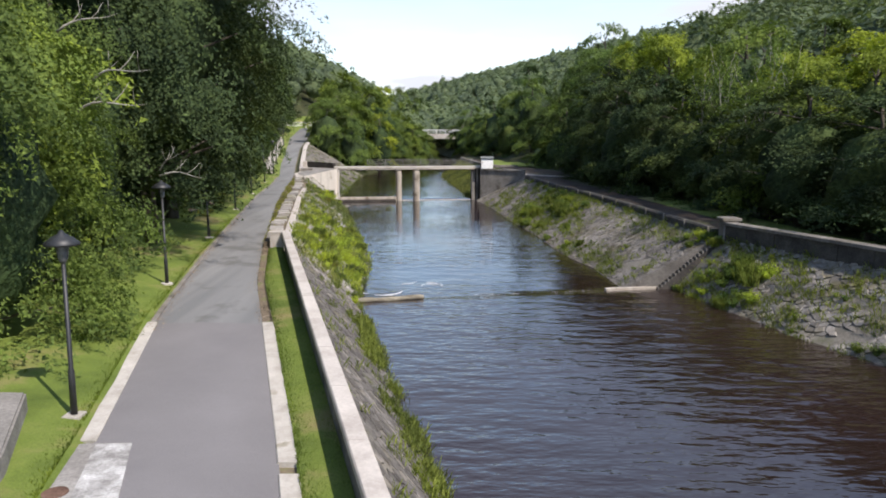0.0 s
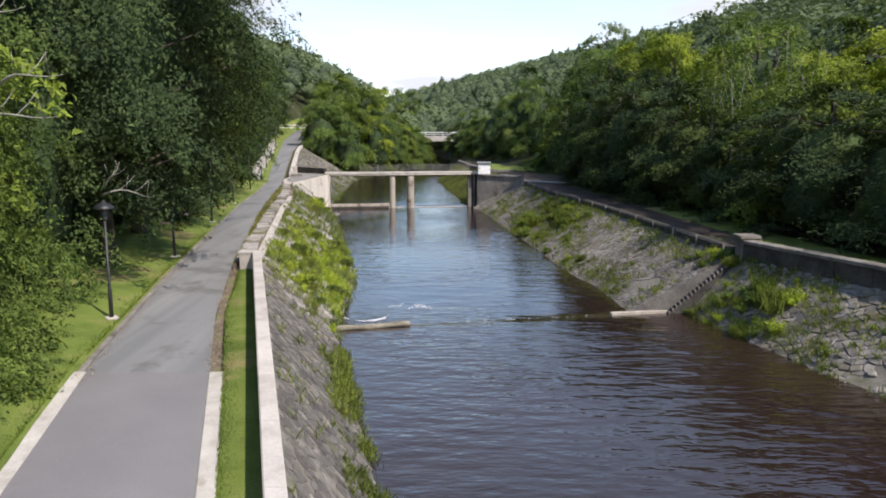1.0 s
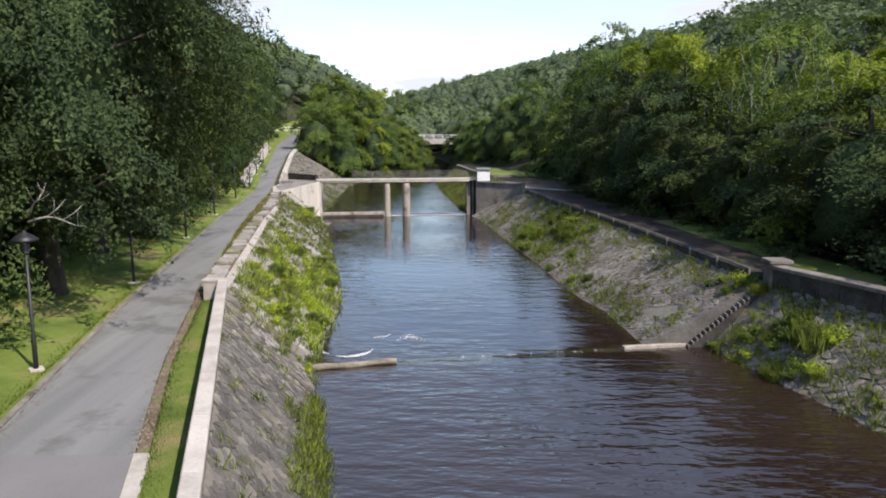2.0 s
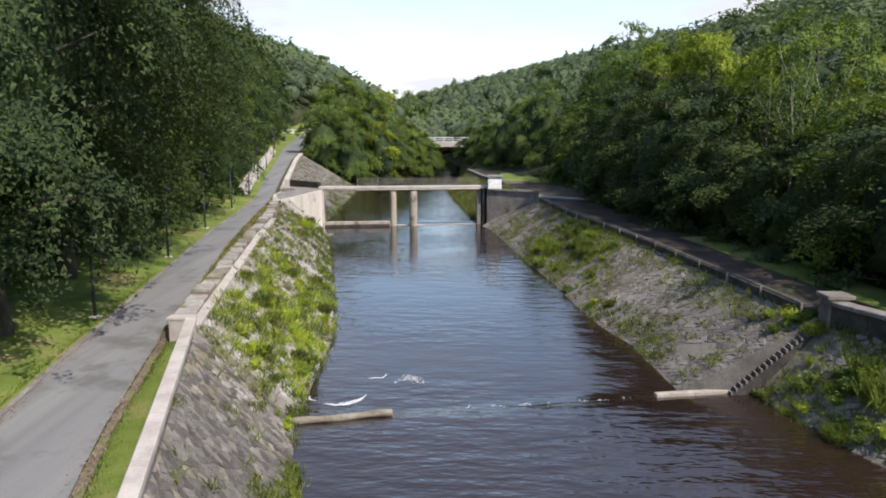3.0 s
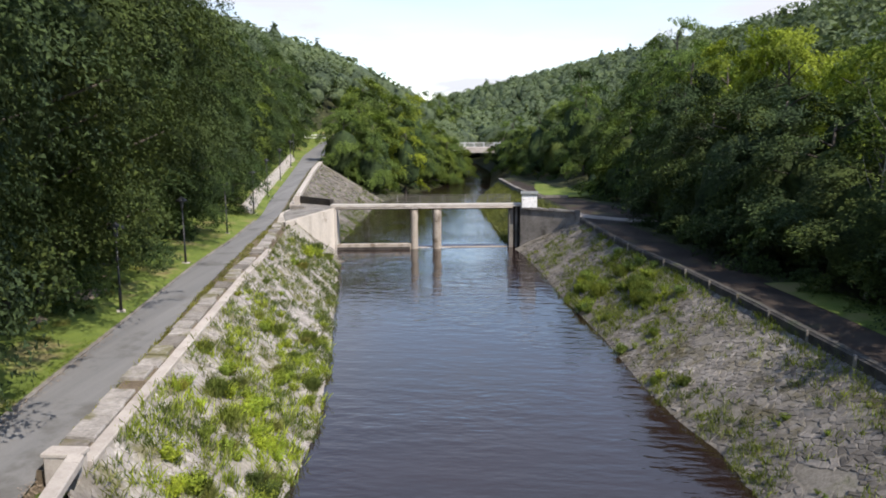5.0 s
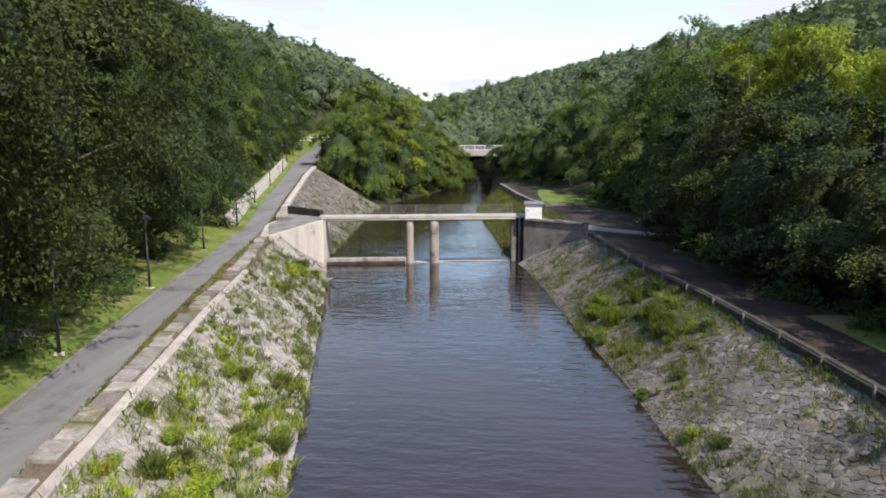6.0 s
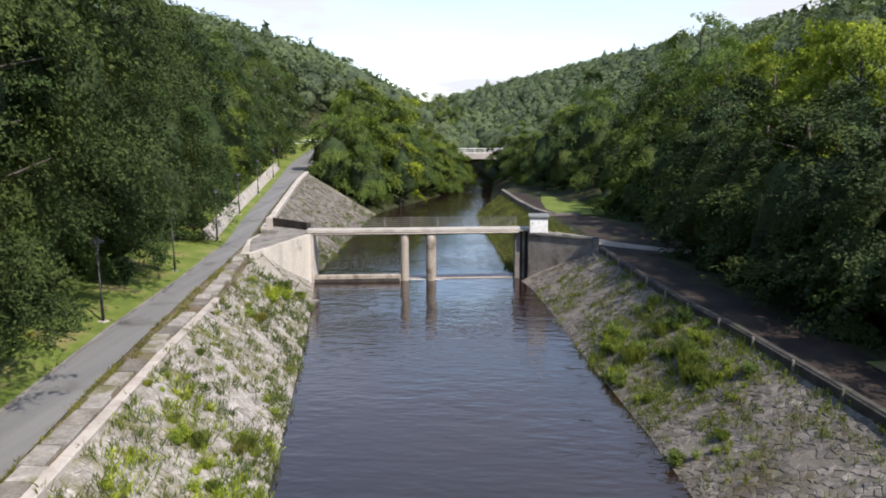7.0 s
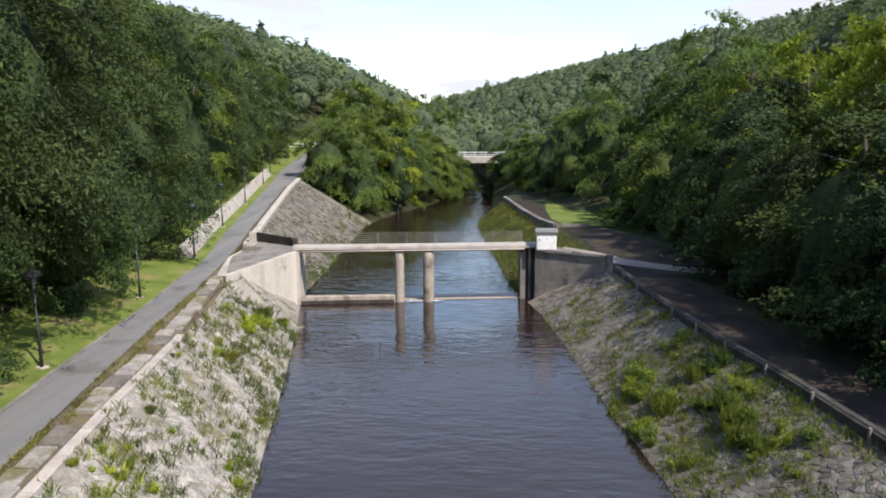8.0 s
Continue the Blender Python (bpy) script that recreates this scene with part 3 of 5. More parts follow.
def hex_stones(frame_of, y0, y1, size, seed, gap=0.09, raise_by=0.07, skip=None, lean=0.14):
    """Irregular stones in a jittered honeycomb on a bank: a list of (middle, verts, faces, y)."""
    rng = np.random.default_rng(seed)
    dx, dy = size, size * 0.866
    jit = {}

    def corner(i, j):
        if (i, j) not in jit:
            jit[(i, j)] = (rng.uniform(-0.30, 0.30) * size, rng.uniform(-0.30, 0.30) * size)
        return jit[(i, j)]

    out = []
    rows = int((y1 - y0) / (size * 0.75))
    for r in range(rows):
        yc = y0 + r * size * 0.75
        a, d, ln, n = frame_of(yc)
        cols = int(ln / dy)
        for c in range(cols + 1):
            vc = (c + (0.5 if r % 2 else 0.0)) * dy
            if vc > ln - 0.1 or vc < 0.12:
                continue
            if skip and skip(yc, vc / ln):
                continue
            if rng.random() < 0.1:
                continue
            pts = []
            for k in range(6):
                ang = k * math.pi / 3
                py, pv = yc + 0.5 * size * math.cos(ang), vc + 0.5 * size * math.sin(ang)
                jy, jv = corner(round(py / (size * 0.25)), round(pv / (dy * 0.5)))
                pts.append((py + jy, pv + jv))
            cy, cv = sum(p[0] for p in pts) / 6, sum(p[1] for p in pts) / 6
            h = raise_by * rng.uniform(0.5, 1.4)
            tilt = rng.uniform(-lean, lean, 2)
            rings = []
            for shrink, up in ((1 - gap, -0.06), (1 - gap * 1.3, h * 0.6), (0.74, h)):
                ring = []
                for py, pv in pts:
                    qy, qv = cy + (py - cy) * shrink, cv + (pv - cv) * shrink
                    ring.append(a + d * qv + n * (up + tilt[0] * (py - cy) + tilt[1] * (pv - cv)) + np.array([0, qy - yc, 0]) + (frame_of(qy)[0] - a) * np.array([1, 0, 1]))
                rings.append(ring)
            verts = rings[0] + rings[1] + rings[2]
            faces = [(i, (i + 1) % 6, 6 + (i + 1) % 6, 6 + i) for i in range(6)] + [(6 + i, 6 + (i + 1) % 6, 12 + (i + 1) % 6, 12 + i) for i in range(6)] + [(12, 13, 14, 15, 16, 17)]
            out.append((a + d * cv, verts, faces, cy))
    return out


def lay_stones(bank, stones, material, near, name="stone"):
    """The stones on one stretch of a bank as parts, the rest as one joined part."""
    rest_v, rest_f, count = [], [], 0
    for mid, verts, faces, cy in stones:
        if near[0] <= cy <= near[1] and count < 300:
            mid = np.array(mid)
            child(name, mesh_of(name, [v - mid for v in verts], faces, [material]), bank, m=Matrix.Translation(mid))
            count += 1
        else:
            o = len(rest_v)
            rest_v += verts
            rest_f += [tuple(i + o for i in f) for f in faces]
    if rest_v:
        tagged(child("stonework", mesh_of("stonework", rest_v, rest_f, [material]), bank), "irregular pitched stones set in the bank", kind="stuff")


left_frame = lambda y: bank_frame(bank_top_left, lambda yy: bank_top_left_z(yy) - 0.12, water_left, lambda yy: -0.1, y)
right_frame = lambda y: bank_frame(bank_top_right, lambda yy: PATH_Z - 0.12, water_right, lambda yy: -0.1, y)
upper_frame = lambda y: bank_frame(lambda yy: verge_right(yy) + 0.7, lambda yy: road_z(yy) + 0.3, water_left, lambda yy: -0.2, y)

bank_left_low = bank_sheet("bank_left_smooth", left_frame, -30, 33, M_MORTAR, "steep dark mortared stone bank under the parapet")
bank_left = bank_sheet("bank_left", left_frame, 33, 78.6, M_LEFTBED, "pale pitched stone river bank overgrown with green weeds")
bank_right_low = bank_sheet("bank_right_downstream", right_frame, -29.25, 34.76, M_MORTAR, "pitched stone bank with scrub below the wall")
bank_right = bank_sheet("bank_right", right_frame, 34.86, 80.4, M_MORTAR, "pitched stone river bank with weeds and moss", 0.4)
bank_upper = bank_sheet("bank_upstream", upper_frame, 81.5, 121.5, M_MORTAR, "long sloping stone revetment below the climbing lane", 2.0)
bar_along("coping_upstream", lambda y: verge_right(y) + 0.55, 82.5, 121.5, 0.55, lambda y: road_z(y) + 0.38, 0.5, M_COPING, bank_upper, "pale coping along the top of the slope", 2.0)

# ---- weir ----
weir_log = thing("weir_beam", pose(-0.9, 32.6, 0.1, 0, 0, 14.5), "weathered wooden beam lying across the weir edge", "beam")
bm = bmesh.new()
rings = [((-x, 0.02 * math.sin(x * 2.1), 0.02 * math.sin(x * 3)), 0.115 + 0.012 * math.sin(x * 5)) for x in np.linspace(0, 3.3, 14)]
tube(bm, rings, 12)
part("log", bm, M_WOOD, weir_log, smooth=True)
weir_sill = thing("weir_sill", pose(7.9, 34.4, 0, 0, 0, 9), "pale concrete sill at the bank end of the weir", "weir sill", "", "structure")
bm = bmesh.new()
box(bm, (0, -0.13, -0.8), (3.4, 0.13, 0.13), 0.03)
part("sill", bm, M_PIER, weir_sill)

# stair of stone treads up the right bank beside the weir, in the notch between the two slopes
stair = thing("bank_steps", pose(0, 0, 0), "narrow stone steps with dark gaps climbing the bank beside the weir", "steps", "", "structure")
bm = bmesh.new()
prism(bm, [(8.9, 34.78, 0.03), (13.45, 34.78, 2.62), (13.45, 34.92, 2.62), (8.9, 34.92, 0.03)], -0.6)
part("side_wall", bm, M_DARKSTONE, stair, "stone-faced end of the bank beside the steps")
# Added dark block whose colour stands in for shade in the tread gaps.
bm = bmesh.new()
prism(bm, [(10.4, 34.5, 0.0), (13.2, 34.5, 2.34), (13.2, 34.78, 2.34), (10.4, 34.78, 0.0)], -0.6)
part("stringer", bm, M_TAR, stair)
for k in range(17):
    f = (k + 0.5) / 17
    bm = bmesh.new()
    x0 = 10.45 + 2.7 * f
    box(bm, (x0 - 0.04, 34.48, -0.06 + 2.36 * f), (x0 + 0.025, 34.79, 0.065 + 2.36 * f), 0.012)
    part("step", bm, M_WALL, stair)

# ---- right wall and kerb ----
wall_r = thing("wall_right", pose(0, 0, 0), "grey block parapet wall with flat coping on the far bank", "parapet wall", "", "structure")
y = -30.0
while y < 34.4:
    e = min(y + 1.5, 34.5)
    secs = []
    for yy in (y + 0.02, (y + e) / 2, e - 0.02):
        x = bank_top_right(yy)
        secs.append([(x - 0.12, yy, 1.6), (x - 0.12, yy, PATH_Z + 0.52), (x + 0.3, yy, PATH_Z + 0.52), (x + 0.3, yy, 1.6)])
    child("wall_block", ring_strip("wall_block", secs, [M_KERB]), wall_r)
    y = e
secs = []
for y in np.arange(-30, 34.6, 1.9):
    x = bank_top_right(y)
    secs.append([(x - 0.07, y, 1.6), (x - 0.07, y, PATH_Z + 0.5), (x + 0.25, y, PATH_Z + 0.5), (x + 0.25, y, 1.6)])
child("wall_core", ring_strip("wall_core", secs, [M_WALL]), wall_r, "pale mortar of the joints")
y = -30.0
while y < 34.0:
    e = min(y + 1.5, 34.5)
    bar_along("coping_stone", lambda yy: bank_top_right(yy) - 0.2, y + 0.008, e - 0.008, 0.58, lambda yy: PATH_Z + 0.66, 0.15, M_STONE, wall_r, step=0.75, bevel=0.03)
    y = e
bm = bmesh.new()
box(bm, (13.45, 34.3, 1.6), (14.15, 34.95, PATH_Z + 0.72), 0.03)
box(bm, (13.35, 34.2, PATH_Z + 0.7), (14.25, 35.05, PATH_Z + 0.84), 0.03)
part("end_pillar", bm, M_STONE, wall_r)
kerb_r = thing("kerb_right", pose(0, 0, 0), "low dark edge wall with short pale posts beside the path", "edge wall", "", "structure")
secs = []
for y in np.arange(35.3, 77.6, 2.1):
    x = bank_top_right(y)
    secs.append([(x - 0.1, y, 1.7), (x - 0.1, y, PATH_Z + 0.16), (x - 0.04, y, PATH_Z + 0.2), (x + 0.22, y, PATH_Z + 0.2), (x + 0.25, y, 1.7)])
child("wall_body", ring_strip("wall_body", secs, [M_KERB]), kerb_r)
y = 35.6
while y < 76.5:
    bar_along("kerb_stone", lambda yy: bank_top_right(yy) - 0.03, y + 0.01, y + 1.38, 0.24, lambda yy: PATH_Z + 0.24, 0.1, M_KERB, kerb_r, step=0.7)
    bm = bmesh.new()
    x = bank_top_right(y)
    box(bm, (x - 0.17, y - 0.05, PATH_Z - 0.16), (x - 0.09, y + 0.05, PATH_Z + 0.27), 0.01)
    if int(y / 1.4) % 2:
        part("post", bm, M_STONE, kerb_r)
    y += 1.4

# ---- path on the right ----
def path_strip(name, pts_l, pts_r, z, material, label, cat):
    secs = [[(a[0], a[1], z(a[1]) - 0.02), ((a[0] * 2 + b[0]) / 3, (a[1] * 2 + b[1]) / 3, z(a[1]) + 0.03), ((a[0] + 2 * b[0]) / 3, (a[1] + 2 * b[1]) / 3, z(b[1]) + 0.03), (b[0], b[1], z(b[1]) - 0.02)] for a, b in zip(pts_l, pts_r)]
    return tagged(new(name, strip(name, secs, [material], True)), label, cat, kind="structure")


ys = list(np.arange(-30, 76, 3.0))
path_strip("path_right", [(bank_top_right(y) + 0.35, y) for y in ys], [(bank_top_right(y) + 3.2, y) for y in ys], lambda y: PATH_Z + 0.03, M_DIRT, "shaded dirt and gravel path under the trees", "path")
ys = list(np.arange(8, 56, 3.0))
path_strip("grass_right", [(bank_top_right(y) + 2.6 + 0.3 * noise.noise((y, 0, 2)), y) for y in ys], [(bank_top_right(y) + 4.9, y) for y in ys], lambda y: PATH_Z + 0.075, M_LAWN, "shaded rough grass between the path and the trees", "grass")
ys = [75.2, 78, 82, 88, 95, 100, 106, 112, 118, 125]
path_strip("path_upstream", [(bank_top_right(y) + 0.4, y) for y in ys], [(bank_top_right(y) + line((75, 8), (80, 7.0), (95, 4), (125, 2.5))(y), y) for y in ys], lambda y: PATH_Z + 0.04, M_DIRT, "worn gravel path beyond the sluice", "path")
ys = [97.5, 100, 103, 107, 111, 115, 119, 122]
path_strip("lawn", [(bank_top_right(y) + line((97, 1.6), (103, 1.6), (110, 2.6), (122, 4.6))(y), y) for y in ys], [(bank_top_right(y) + line((97, 5.4), (103, 7.6), (112, 8.2), (122, 7.0))(y), y) for y in ys], lambda y: PATH_Z + 0.09, M_LAWN, "small bright lawn beside the path", "lawn")
path_strip("path_crossing", [(5.4, 82.2), (7.2, 80.9), (8.9, 78.9), (10.6, 77.6), (12.2, 76.5), (14.2, 75.2)], [(6.6, 85.6), (8.6, 83.4), (10.2, 80.6), (11.6, 79.2), (13.0, 78.1), (15.0, 76.9)], lambda y: PATH_Z + 0.1, M_GRAVEL, "pale worn gravel crossing beside the abutment", "path")
wall_up = thing("wall_upstream_right", pose(0, 0, 0), "low curved dark stone edge wall above the river", "edge wall", "", "structure")
y = 97.6
while y < 125.5:
    bar_along("coping_stone", lambda yy: bank_top_right(yy) - 0.12, y + 0.01, y + 1.99, 0.5, lambda yy: PATH_Z + 0.34, 0.14, M_STONE, wall_up, step=0.7, bevel=0.03)
    y += 2.0
bar_along("wall_body", lambda y: bank_top_right(y) - 0.06, 97.6, 125.6, 0.38, lambda y: PATH_Z + 0.22, 1.5, M_WALL, wall_up, "", 1.5)
bm = bmesh.new()
box(bm, (7.1, 97.3, 1.8), (10.0, 97.62, PATH_Z + 0.3), 0.03)
part("return_wall", bm, M_WALL, wall_up)
# ---- sluice bridge ----
abut_l = thing("abutment_left", pose(0, 0, 0), "pale concrete sluice abutment with a slanting wing wall", "abutment", "", "structure")
bm = bmesh.new()
prism(bm, [(-11.45, 78.65, 3.5), (-11.6, 81.3, 3.5), (-15.4, 83.2, 3.44), (-16.2, 79.0, 3.0), (-14.8, 73.2, 2.88), (-13.75, 72.0, 3.12)], -1.5)
part("wing_wall", bm, M_ABUT, abut_l)
bm = bmesh.new()
prism(bm, [(-11.75, 79.0, 3.56), (-11.9, 81.2, 3.56), (-15.2, 82.9, 3.5), (-15.9, 79.0, 3.06), (-14.6, 73.6, 2.97), (-13.95, 72.9, 3.15)], 2.6)
part("top_slab", bm, M_APRON, abut_l, "worn grey top of the abutment")
bm = bmesh.new()
box(bm, (-11.48, 78.56, -1.0), (-11.3, 78.86, 3.42), 0.02)
part("gate_guide", bm, M_COPING, abut_l)
# A solid dark strip stands in for the shade inside the gate slot.
bm = bmesh.new()
box(bm, (-11.47, 78.9, -1.0), (-11.38, 79.1, 3.42), 0.01)
part("gate_slot", bm, M_TAR, abut_l)
barrier = thing("barrier", pose(0, 0, 0), "low dark board barrier with a pale end post on the abutment", "barrier")
for k in range(3):
    bm = bmesh.new()
    z = 3.52 + 0.19 * k
    prism(bm, [(-15.5, 82.95, z + 0.24), (-12.1, 80.55, z + 0.16), (-12.02, 80.68, z + 0.16), (-15.42, 83.1, z + 0.24)], z - 0.02)
    part("board", bm, M_TAR, barrier)
bm = bmesh.new()
box(bm, (-15.95, 82.7, 3.0), (-15.48, 83.2, 4.18), 0.03)
part("end_post", bm, M_COPING, barrier, "pale concrete end post")
bm = bmesh.new()
box(bm, (-12.2, 80.45, 3.5), (-11.92, 80.75, 4.08), 0.02)
part("dark_post", bm, M_TAR, barrier)
bm = bmesh.new()
box(bm, (-15.6, 80.2, 3.1), (-14.4, 80.75, 3.5), 0.03)
tagged(part("drain_cover", bm, M_WALL, None), "dark slab over a drain beside the abutment", "drain cover")

abut_r = thing("abutment_right", pose(0, 0, 0), "grey stained concrete abutment with a sloping wing wall", "abutment", "", "structure")
bm = bmesh.new()
prism(bm, [(4.15, 80.5, 3.48), (6.4, 79.35, 3.4), (8.6, 78.15, 3.3), (9.0, 80.2, 2.9), (6.4, 83.6, 2.95), (4.15, 84.0, 3.44)], -1.5)
part("wing_wall", bm, M_WALL, abut_r)
for a, b in (((4.12, 80.36), (6.38, 79.2)), ((6.4, 79.19), (8.58, 78.0))):
    d = Vector((b[0] - a[0], b[1] - a[1], 0)).normalized()
    n = Vector((d.y, -d.x, 0))
    bm = bmesh.new()
    prism(bm, [(a[0] + d.x * 0.01, a[1] + d.y * 0.01, 3.54), (b[0] - d.x * 0.01, b[1] - d.y * 0.01, 3.42), (b[0] - n.x * 0.3, b[1] - n.y * 0.3, 3.42), (a[0] - n.x * 0.3, a[1] - n.y * 0.3, 3.54)], 3.3)
    part("wall_coping", bm, M_APRON, abut_r)
bm = bmesh.new()
box(bm, (3.2, 81.0, -1.5), (3.55, 84.0, 3.46), 0.02)
part("gate_wall", bm, M_WALL, abut_r)
# The dark boxes put the shade of the gate grooves into colour.
for x0, x1, y0, mat_of in ((3.52, 3.75, 81.3, M_TAR), (3.74, 3.9, 81.0, M_WALL), (3.88, 4.17, 81.25, M_TAR)):
    bm = bmesh.new()
    box(bm, (x0, y0, -1.5), (x1, 84.0, 3.42), 0.01)
    part("gate_groove", bm, mat_of, abut_r)
bm = bmesh.new()
box(bm, (8.45, 77.9, 2.2), (8.85, 78.3, 3.5), 0.03)
part("end_post", bm, M_WALL, abut_r)

# the footbridge and what stands in its line are turned a little against the valley
BRIDGE = pose(-11.45, 78.7, 0, 0, 0, 6.9)
footbridge = thing("footbridge", BRIDGE, "narrow concrete sluice footbridge with a thin metal railing", "footbridge")
bm = bmesh.new()
box(bm, (-0.35, 0.0, 3.53), (15.9, 1.35, 3.73), 0.02)
part("deck", bm, M_EDGING, footbridge)
for y0 in (0.25, 0.85):
    bm = bmesh.new()
    box(bm, (0.05, y0, 3.32), (15.0, y0 + 0.25, 3.53), 0.02)
    part("beam", bm, M_TAR, footbridge)
bm = bmesh.new()
tube(bm, [((0.05, -0.02, 3.43), 0.05), ((15.0, -0.02, 3.46), 0.05)], 8)
part("pipe", bm, M_COPING, footbridge, "pale pipe under the deck edge", True)
for x in np.arange(3.3, 15.2, 1.95):
    bm = bmesh.new()
    tube(bm, [((x, 1.28, 3.68), 0.03), ((x, 1.28, 4.46), 0.03)], 6)
    part("rail_post", bm, M_RAIL, footbridge)
for z in (3.88, 4.02, 4.16, 4.30, 4.44):
    bm = bmesh.new()
    tube(bm, [((3.3, 1.28, z), 0.016), ((15.0, 1.28, z), 0.016)], 6)
    part("rail", bm, M_RAIL, footbridge)


def column(x, w):
    """A tall pier with rounded noses and a spalled, uneven head."""
    c = thing("bridge_pier", BRIDGE @ pose(x, 0.78, -1.3), "tall rounded concrete bridge pier stained brown", "bridge pier", "piers of the sluice")
    bm = bmesh.new()
    outline = []
    for k in range(20):
        a = 6.2832 * k / 20
        outline.append((0.5 * w * math.cos(a), 0.5 * w * math.sin(a) + (0.42 if math.sin(a) > 0 else -0.42)))
    rings = [0.0, 1.2, 1.45, 2.2, 3.0, 3.6, 3.75, 4.2, 4.5, 4.62]
    loops = []
    for z in rings:
        s = 0.93 if z > 4.6 else 1.03 if z > 3.7 else 1.0 + 0.015 * math.sin(z * 7)
        loops.append([bm.verts.new((px * s * (1 + (0.05 * noise.noise((px * 4, py * 4, z * 2 + x)) if z > 3.5 else 0)), py * s, z)) for px, py in outline])
    for p, q in zip(loops, loops[1:]):
        for i in range(20):
            bm.faces.new((p[i], p[(i + 1) % 20], q[(i + 1) % 20], q[i]))
    bm.faces.new(loops[-1])
    part("shaft", bm, M_PIER, c, smooth=True)
    return c


column(6.68, 0.62)
column(8.62, 0.72)
sill = thing("sluice_sill", BRIDGE, "low concrete sill across the sluice opening", "sill", "", "structure")
bm = bmesh.new()
box(bm, (0.1, 0.0, -1.2), (6.38, 0.5, 0.42), 0.05)
part("sill", bm, M_PIER, sill)
# Dark strip along the lower front of the sill.
bm = bmesh.new()
box(bm, (0.1, -0.06, -1.2), (6.3, 0.02, 0.16), 0.02)
part("wet_foot", bm, M_TAR, sill, "dark foot of the sill")
bm = bmesh.new()
box(bm, (6.9, 0.7, -1.2), (14.9, 1.1, -0.02), 0.03)
part("low_sill", bm, M_PIER, sill)

cabin = thing("control_box", pose(4.22, 80.05, 3.46, 0, 0, -3), "small white control cabinet with a flat grey roof", "control cabinet")
bm = bmesh.new()
box(bm, (0, 0, 0), (1.28, 1.15, 1.14), 0.02)
part("body", bm, M_WHITE, cabin)
bm = bmesh.new()
prism(bm, [(-0.1, -0.14, 1.22), (1.38, -0.14, 1.22), (1.38, 1.3, 1.3), (-0.1, 1.3, 1.3)], 1.145)
part("roof", bm, M_ROOF, cabin)
bm = bmesh.new()
box(bm, (0.14, -0.03, 0.62), (0.2, -0.012, 0.76), 0.004)
part("lock", bm, M_BLACK, cabin)
bm = bmesh.new()
box(bm, (0.08, -0.014, 0.06), (1.2, -0.001, 1.08), 0.004)
part("door", bm, M_WHITE, cabin)

# ---- far road bridge ----
far_bridge = thing("road_bridge", pose(0, 0, 0), "pale concrete road bridge over the river between trees", "road bridge")
bm = bmesh.new()
box(bm, (-12, 167, 5.6), (14, 175, 6.7), 0.05)
part("deck", bm, M_COPING, far_bridge)
bm = bmesh.new()
box(bm, (-12, 167.2, 7.5), (14, 167.35, 7.65), 0.02)
part("top_rail", bm, M_WHITE, far_bridge)
bm = bmesh.new()
box(bm, (-12, 167.2, 7.1), (14, 167.3, 7.2), 0.02)
part("mid_rail", bm, M_WHITE, far_bridge)
for x in np.arange(-11.5, 14, 2.0):
    bm = bmesh.new()
    box(bm, (x, 167.2, 6.6), (x + 0.12, 167.3, 7.6), 0.01)
    part("rail_post", bm, M_WHITE, far_bridge)
for x in (-12.5, 7.5):
    bm = bmesh.new()
    box(bm, (x, 167.3, -1), (x + 5, 174.7, 5.62), 0.05)
    part("abutment", bm, M_WALL, far_bridge)

guard = thing("road_barrier", pose(0, 0, 0), "white metal barrier closing the head of the lane", "barrier")
for k in range(6):
    bm = bmesh.new()
    box(bm, (-36 + 2.4 * k, 166.5, 7.9), (-35.88 + 2.4 * k, 166.62, 9.2), 0.01)
    part("post", bm, M_WHITE, guard)
for z in (8.55, 9.1):
    bm = bmesh.new()
    box(bm, (-36.3, 166.42, z), (-23.4, 166.5, z + 0.22), 0.02)
    part("rail", bm, M_WHITE, guard)

# ---- long low wall behind the upper verge ----
low_wall = thing("verge_wall", pose(0, 0, 0), "long low pale concrete wall leaning back behind the grass verge", "low wall", "", "structure")
y = 78.6
while y < 127.5:
    secs = []
    for yy in np.linspace(y + 0.01, min(y + 2.99, 127.6), 4):
        x, z = verge_left(yy) - 0.92, road_z(yy)
        secs.append([(x + 0.02, yy, z - 0.3), (x, yy, z + 0.1), (x - 0.36, yy, z + 0.78), (x - 0.42, yy, z + 0.82), (x - 0.78, yy, z + 0.82), (x - 0.8, yy, z - 0.3)])
    child("wall_panel", ring_strip("wall_panel", secs, [M_EDGING]), low_wall)
    y += 3.0
bar_along("foot_kerb", lambda y: verge_left(y) - 0.9, 78.4, 127.6, 0.14, lambda y: road_z(y) + 0.2, 0.4, M_EDGING, low_wall, "pale kerb along the foot of the wall", 1.5)

